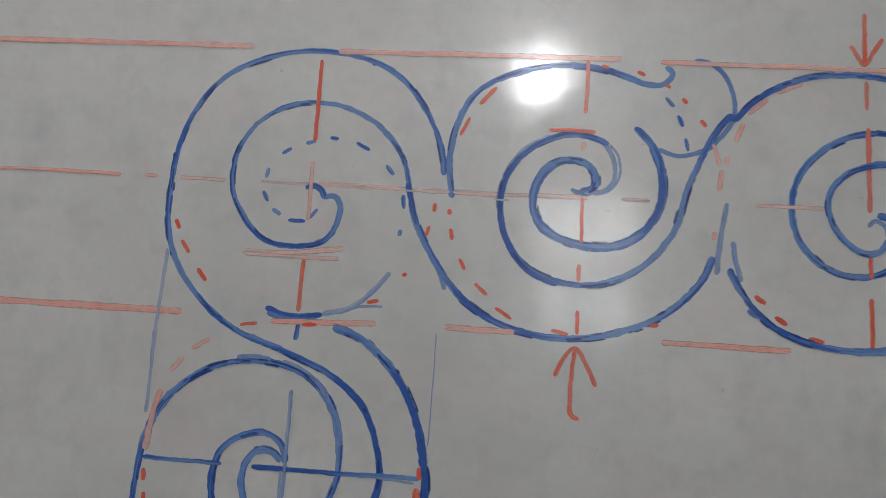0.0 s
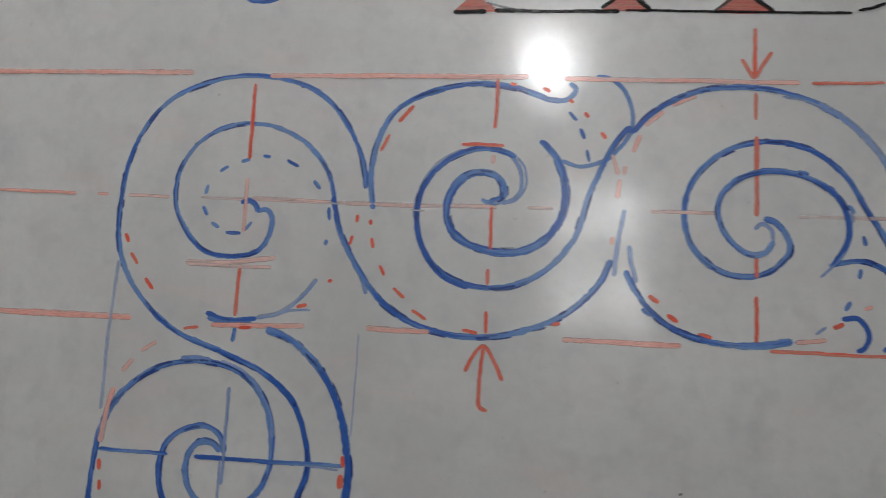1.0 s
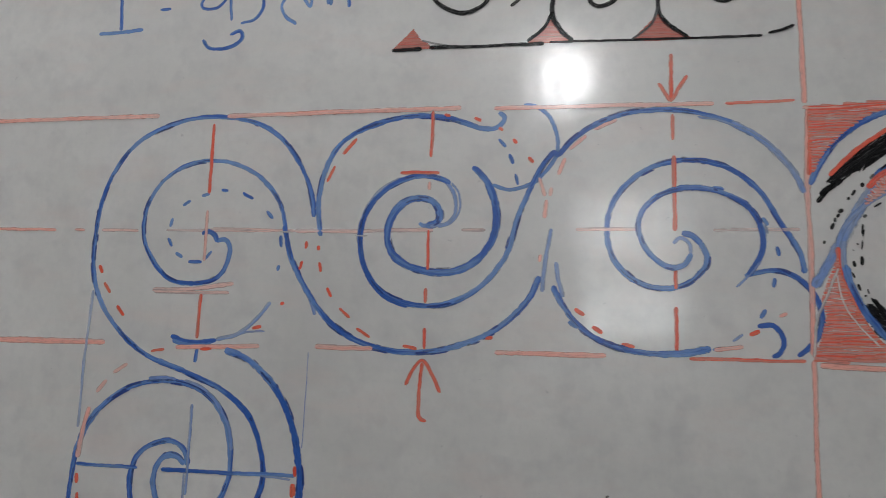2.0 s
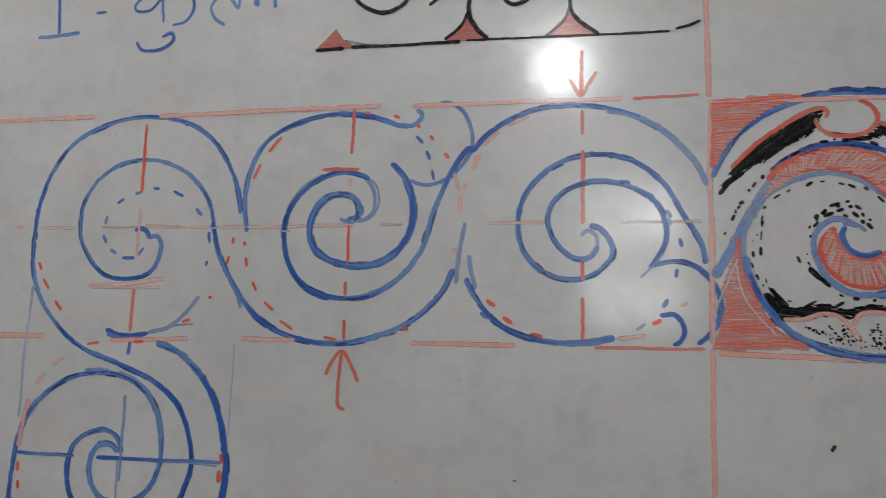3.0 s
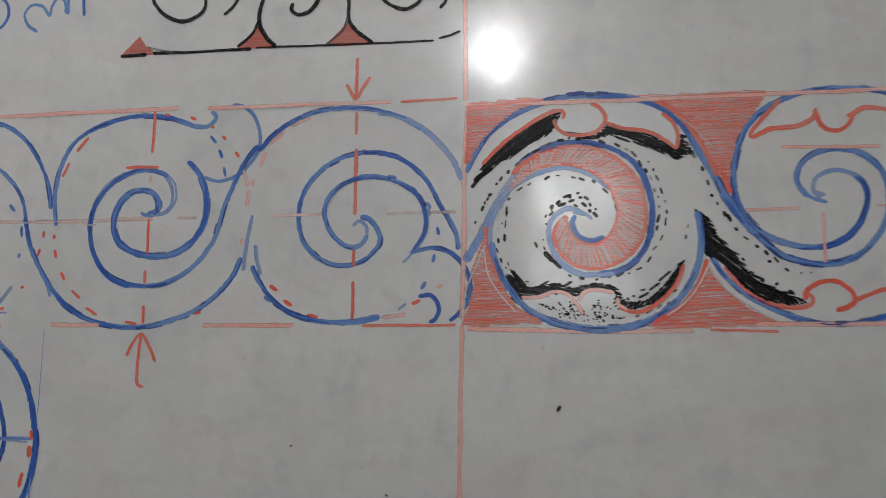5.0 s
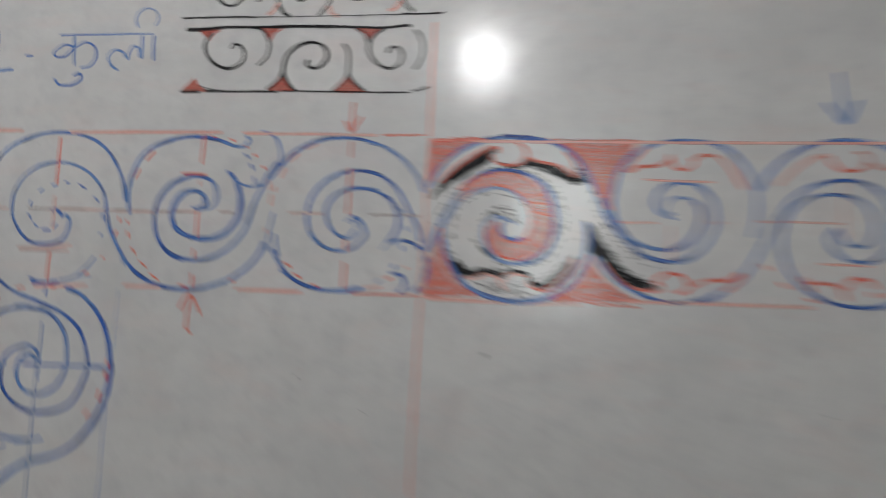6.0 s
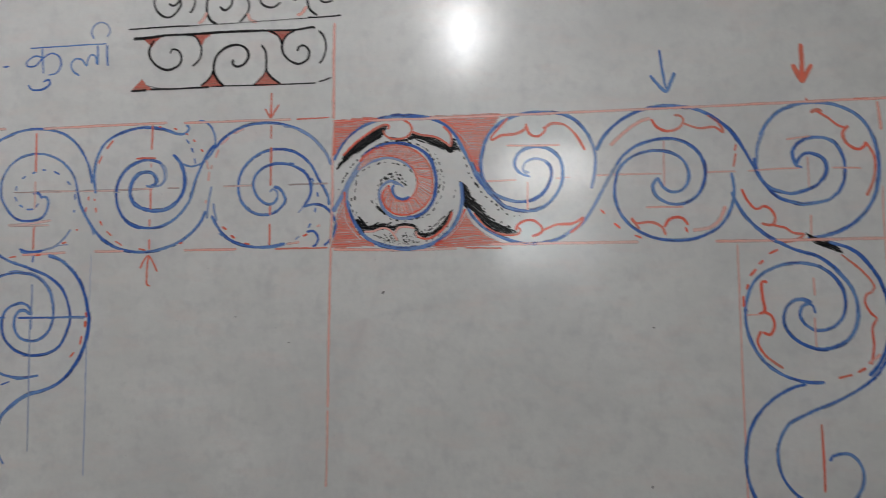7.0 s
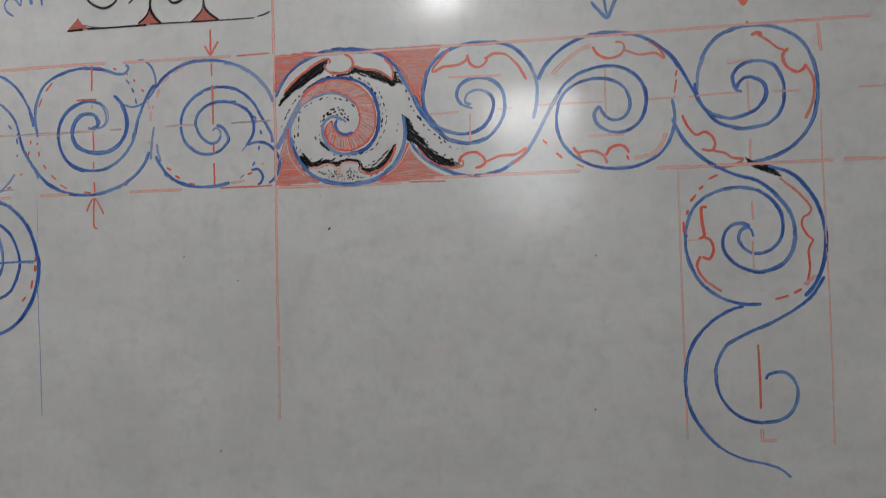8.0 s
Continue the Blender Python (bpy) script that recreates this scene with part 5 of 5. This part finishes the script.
pen(m, "middle_line", FAINT_RED, 2.1, [(522.8, 97), (553.5, 99.4), (584, 100.4)])
pen(m, "middle_line", FAINT_RED, 2.1, [(621.1, 100.5), (654.4, 99.9)])
pen(m, "middle_line", FAINT_RED, 2.3, [(720.7, 102.4), (779.5, 103.6)])
pen(m, "bottom_line", FAINT_RED, 4.5, [(-665.3, -16), (-571.1, -13.9), (-490.1, -11.8)])
pen(m, "bottom_line", FAINT_RED, 3.8, [(-433.5, -12.7), (-402.1, -11), (-369.4, -8.8)])
pen(m, "bottom_line", FAINT_RED, 3.8, [(-327.9, -7.1), (-306.6, -6.9), (-286.5, -6.4)])
pen(m, "bottom_line", FAINT_RED, 3.8, [(-201.3, -4.7), (-159.7, -3.9), (-128.2, -3.3)])
pen(m, "bottom_line", RED, 2.2, [(-75.5, -2.4), (-37.8, -1.3), (-5.1, -0.4)])
pen(m, "bottom_line", FAINT_RED, 4.5, [(-1.1, 4.5), (23.1, 5.2), (54.8, 5.3)])
pen(m, "bottom_line", FAINT_RED, 3.8, [(3.1, -2.7), (93.3, -2.7), (164.2, -0.7)])
pen(m, "bottom_line", RED, 2.2, [(175.2, 0.2), (221.6, 0.2)])
pen(m, "bottom_line", FAINT_RED, 3.8, [(207.3, 5.1), (299.9, 7), (390.8, 8.8)])
pen(m, "bottom_line", FAINT_RED, 3.8, [(482.8, 9.8), (578.1, 12.1), (691.4, 15.2)])
pen(m, "bottom_line", FAINT_RED, 3.8, [(703.2, 15.6), (776.2, 16.3)])
pen(m, "divider_line", FAINT_RED, 3.8, [(-3.4, 300.9), (-2.7, 239.2), (-1.1, 170.5)])
pen(m, "divider_line", FAINT_RED, 3.8, [(0.9, 168.6), (-1.3, 114.6), (-0.2, 72.6), (-0.5, 3.6)])
pen(m, "divider_line", FAINT_RED, 3.2, [(-0.2, 0.5), (-0.3, -89.8), (0.9, -205.4)])
pen(m, "divider_line", FAINT_RED, 2.8, [(1, -209), (1.6, -262.4), (1.1, -304.8)])
pen(m, "side_line", FAINT_RED, 3.9, [(675.1, 181.9), (676.7, 169.2), (678.6, 146.6)])
pen(m, "side_line", FAINT_RED, 1.8, [(678.3, 78.1), (678.4, 22.5), (684.9, -176.7), (687.5, -328.6)])
pen(m, "side_line", FAINT_RED, 2.3, [(508.8, 6.3), (510.8, -98.9), (515.7, -323.2)])

m = drawing("arrow_mark", -250, -31, "thin red upward arrow drawn in marker below the scrolls", "arrow", "arrows beside the border")
pen(m, "shaft", RED, 2.6, [(-0.8, 16.8), (-1.5, 0), (-1.5, -16.6), (0.7, -21.1), (4.2, -21.9)])
pen(m, "head", RED, 2.6, [(-11.5, 1.1), (-7.2, 10.7), (-0.9, 18.3), (6.2, 9.8), (12.7, -2.6)])

m = drawing("arrow_mark", -87, 190, "thin red downward arrow drawn in marker above the scrolls", "arrow", "arrows beside the border")
pen(m, "shaft", RED, 2.8, [(-0.1, 17.2), (-0, -0.2), (-0, -15.2)])
pen(m, "head", RED, 2.6, [(-8.4, -4.4), (-4.2, -11.4), (0, -17), (5.1, -8.1), (10.6, 1.2)])

m = drawing("arrow_mark", 424, 223, "blue downward arrow drawn in marker above the scrolls", "arrow", "arrows beside the border")
pen(m, "shaft", BLUE, 3.2, [(-6, 29.8), (-2.7, 4), (1.9, -20.2)])
pen(m, "head", BLUE, 4.4, [(-17.5, -3), (-8.5, -14.1), (1.9, -23.8), (7.6, -13), (12.6, 0.1)])

m = drawing("arrow_mark", 589, 227, "thick red downward arrow drawn in marker above the corner scroll", "arrow", "arrows beside the border")
pen(m, "shaft", SCARLET, 6.2, [(-0.8, 29.2), (0.1, 7.5), (0.2, -14)])
pen(m, "head", SCARLET, 5.6, [(-10.8, 3.4), (-5.7, -8.2), (0.1, -18.4), (5.7, -8.4), (11.4, 3)])

m = drawing("sample_border", -153, 258, "small sample border of black spirals with red triangles drawn in marker", "sample drawing")
pen(m, "base_line", BLACK, 3.4, [(-134, -44.6), (-111.4, -43.4)])
pen(m, "base_line", BLACK, 2.8, [(-105.8, -42.7), (-69.7, -42.5), (-22, -41)])
pen(m, "base_line", BLACK, 1.8, [(-18, -40.3), (33.1, -39.7), (95.4, -39.2), (126.2, -38.3)])
pen(m, "base_line", BLACK, 2.0, [(130, -36.8), (138.4, -34.6), (146.8, -31)])
pen(m, "base_line", GREY, 1.6, [(-111.7, -37.1), (-100.3, -39.7), (-87.3, -42.2)])
pen(m, "separator_line", BLACK, 2.0, [(-141.2, 42.7), (-81.3, 45.1), (-53.1, 45.1)])
pen(m, "separator_line", GREY, 1.6, [(-53.1, 45.1), (38.2, 48.2), (124, 51.4)])
pen(m, "separator_line", BLACK, 2.4, [(112.3, 51.7), (135.6, 51.8), (158.6, 53.5)])
pen(m, "upper_line", BLACK, 4.0, [(-134.1, 28.9), (-113, 30), (-88.8, 32.6)])
pen(m, "upper_line", BLACK, 3.4, [(-92.9, 32.7), (-40.7, 33.8), (14.9, 35.5), (54.3, 35.3)])
pen(m, "upper_line", BLACK, 3.0, [(50.4, 35.4), (93.4, 35.1), (118.1, 38.3), (122.8, 35.9)])
pen(m, "spiral", BLACK, 3.2, [(-79.7, 7.1), (-76.7, 12.6), (-69.5, 11.6), (-63.5, 2.8), (-65.5, -8.2), (-78.8, -15.7), (-92.6, -13.1), (-105.1, -3.4), (-110.4, 8.6), (-107.7, 19.6), (-103.1, 25.8)])
pen(m, "strand", BLACK, 3.0, [(-58.3, 33.4), (-46.2, 30.7), (-38.6, 21.1), (-35, 10), (-37.7, -2.5), (-46.9, -11.7)])
pen(m, "spiral", BLACK, 3.6, [(10.7, -3.5), (10.1, -9.7), (16.6, -13.7), (25.9, -10), (31.8, 0.7), (27.5, 11.7), (15.5, 16.7), (1.4, 13.9), (-10.9, 4.8), (-16.1, -6.1), (-16.4, -20.1), (-10.5, -31.1), (-1.5, -39.8)])
pen(m, "strand", BLACK, 3.0, [(49.4, 15.9), (55.2, 6.4), (57.1, -5.3), (57.5, -18.5), (64, -28.6), (77.6, -38.9)])
pen(m, "spiral_leg", BLACK, 2.6, [(-16.5, -17), (-22.4, -29.3), (-33.9, -39.3)])
pen(m, "spiral_leg", GREY, 2.6, [(57.4, -15.4), (52.3, -28.4), (39.4, -39.8)])
pen(m, "spiral", BLACK, 3.2, [(99.6, 5.4), (101.8, 11.6), (109.5, 12.9), (115.9, 5.1), (113.8, -5.7), (102.4, -11.6), (89.1, -6.7), (79.4, 4.3), (78.3, 16.8), (84.2, 27.5), (94.9, 34.2)])
pen(m, "strand", BLACK, 3.0, [(128.3, 33.4), (135.4, 24.7), (138.9, 9.2), (135.4, -4.6), (130.2, -12.2)])
pen(m, "spiral_leg", BLACK, 2.6, [(60.6, 34.3), (71.7, 27.8), (78.3, 15.2)])
pen(m, "upper_spiral", BLACK, 3.2, [(-85.1, 77.8), (-77.6, 74.4), (-69.9, 82.1), (-73.6, 93.4), (-85.9, 98.5), (-99.5, 94.2), (-106.3, 81.6), (-101.7, 67.9), (-89.9, 58.8), (-77.9, 60.9), (-67.9, 74.1), (-70.1, 86.9)])
pen(m, "upper_strand", BLACK, 3.0, [(-49.2, 89.4), (-47.1, 76.7), (-51.5, 65.7), (-54.7, 64.2)])
pen(m, "upper_spiral", BLACK, 3.4, [(-11.7, 70.9), (-4.4, 65.9), (4.2, 72), (5.3, 84.6), (-4.6, 94.4), (-18.8, 91.7), (-28.8, 80.9), (-29.9, 65.1), (-23.8, 52.2), (-14, 46.5)])
pen(m, "upper_strand", BLACK, 2.8, [(22.6, 88.8), (29.4, 74.4), (28.3, 61.8), (17.7, 48)])
pen(m, "upper_spiral", BLACK, 3.2, [(60.6, 86), (68.6, 82.7), (73, 92), (63.4, 97), (47.9, 89.6), (45.9, 77.1), (53.3, 69), (65.1, 67.9), (74.3, 74.6)])
pen(m, "upper_strand", BLACK, 2.8, [(109.9, 86.1), (111.8, 72), (115.2, 62.5), (125.4, 54.4)])
pen(m, "upper_strand", BLACK, 2.6, [(92.2, 75.7), (100, 78.6)])
pen(m, "upper_strand", BLACK, 2.8, [(128, 76.2), (135.1, 72.1), (146.6, 74)])
fill(m, "triangle_fill", BRICK, [(-118.6, -27.5), (-134.8, -44.6), (-101.8, -42.8), (-111.7, -37.1)])
fill(m, "triangle_fill", BRICK, [(-16.3, -21.7), (-34.7, -40.8), (0.1, -39.9), (-9.6, -32.7)])
fill(m, "triangle_fill", BRICK, [(57.5, -20), (38.6, -40.5), (81.5, -39.8), (67.3, -32.6)])
fill(m, "triangle_fill", BRICK, [(-122, 31), (-90.4, 31.8), (-99.9, 25.7), (-106.7, 16.4), (-114.3, 23.7)])
fill(m, "triangle_fill", BRICK, [(-50.3, 34), (-18.4, 34.8), (-30.8, 25.6), (-35.2, 16.3), (-40.4, 25.9)])
fill(m, "triangle_fill", BRICK, [(56.7, 34.4), (91, 34.3), (82.7, 26.8), (78.3, 16.8), (70.2, 27.9)])
pen(m, "red_stroke", FAINT_RED, 4.5, [(-41.2, 48), (-35, 53.3), (-29.8, 63.5)])
pen(m, "red_stroke", FAINT_RED, 4.5, [(28.3, 60.3), (32.5, 51.5), (41.3, 47.4)])
pen(m, "red_stroke", FAINT_RED, 4.5, [(97.5, 55.2), (104.4, 58.1), (110.4, 67.3)])

m = drawing("handwritten_word", -384, 263, "handwritten numeral and word in blue marker on the whiteboard", "writing")
pen(m, "headline", BLUE, 2.0, [(-55.5, 14.8), (-4.7, 16.8), (57.9, 18.5)])
pen(m, "letter_stroke", BLUE, 2.6, [(-37.9, 15.2), (-36.1, -3.4), (-33.4, -21.8)])
pen(m, "letter_stroke", BLUE, 2.6, [(-35.5, 0.6), (-48.1, 3.3), (-59.4, -4.5), (-58.2, -10.9), (-46.5, -10.4), (-35.5, 0.6), (-22.5, 6.8), (-11.3, 0.9), (-8.2, -11.1), (-14.3, -21.4), (-25.7, -24.4)])
pen(m, "vowel_sign", BLUE, 3.0, [(-55.9, -37.4), (-48.8, -44.7), (-33, -44.2), (-23.4, -37.2), (-25.4, -30.8), (-33.5, -33.8)])
pen(m, "letter_stroke", BLUE, 2.8, [(19.9, -26.1), (10.5, -19.5), (6.7, -9.9), (12.9, -2), (22.9, -3.8), (29.9, -11.9), (31.1, -4), (35.7, 3.1), (42.4, 0.5), (44.6, -10.6)])
pen(m, "letter_stroke", BLUE, 2.6, [(44.9, 16.4), (45.6, 2.1), (46.3, -11.5)])
pen(m, "letter_stroke", BLUE, 2.8, [(58.8, 16.9), (59.6, 1.8), (61.1, -13.4)])
pen(m, "vowel_sign", FAINT_BLUE, 2.6, [(38.7, 25.4), (34.9, 35.9), (39.4, 45.4), (49.1, 49.1), (58.3, 44.9), (62, 36), (58.3, 28.1)])
pen(m, "hyphen", BLUE, 2.8, [(-95.2, -11), (-86, -10.4)])
pen(m, "numeral", BLUE, 3.0, [(-142.2, 14.2), (-134.7, 21), (-131.9, 8.6), (-129.4, -9.2), (-127.3, -27.8)])
pen(m, "numeral", BLUE, 3.0, [(-146.3, -30.6), (-127.1, -29.3), (-108.1, -27.5)])

for x, z, w, dx, dz in ((70, -58, 2.4, 1.2, 2.0), (-78, -347, 2.0, 0.9, 1.6), (408, -97, 2.2, 1.4, 0.5), (405, -288, 2.0, 0.8, 1.4), (-126, -92, 1.6, 1.0, 0.6), (-53, -124, 1.6, 1.2, -0.4)):
    m = drawing("ink_speck", x, z, "small dark marker speck on the whiteboard", "ink mark", "specks on the whiteboard")
    pen(m, "speck", BLACK if x == 70 else GREY, w, [(-dx, -dz), (dx, dz)])
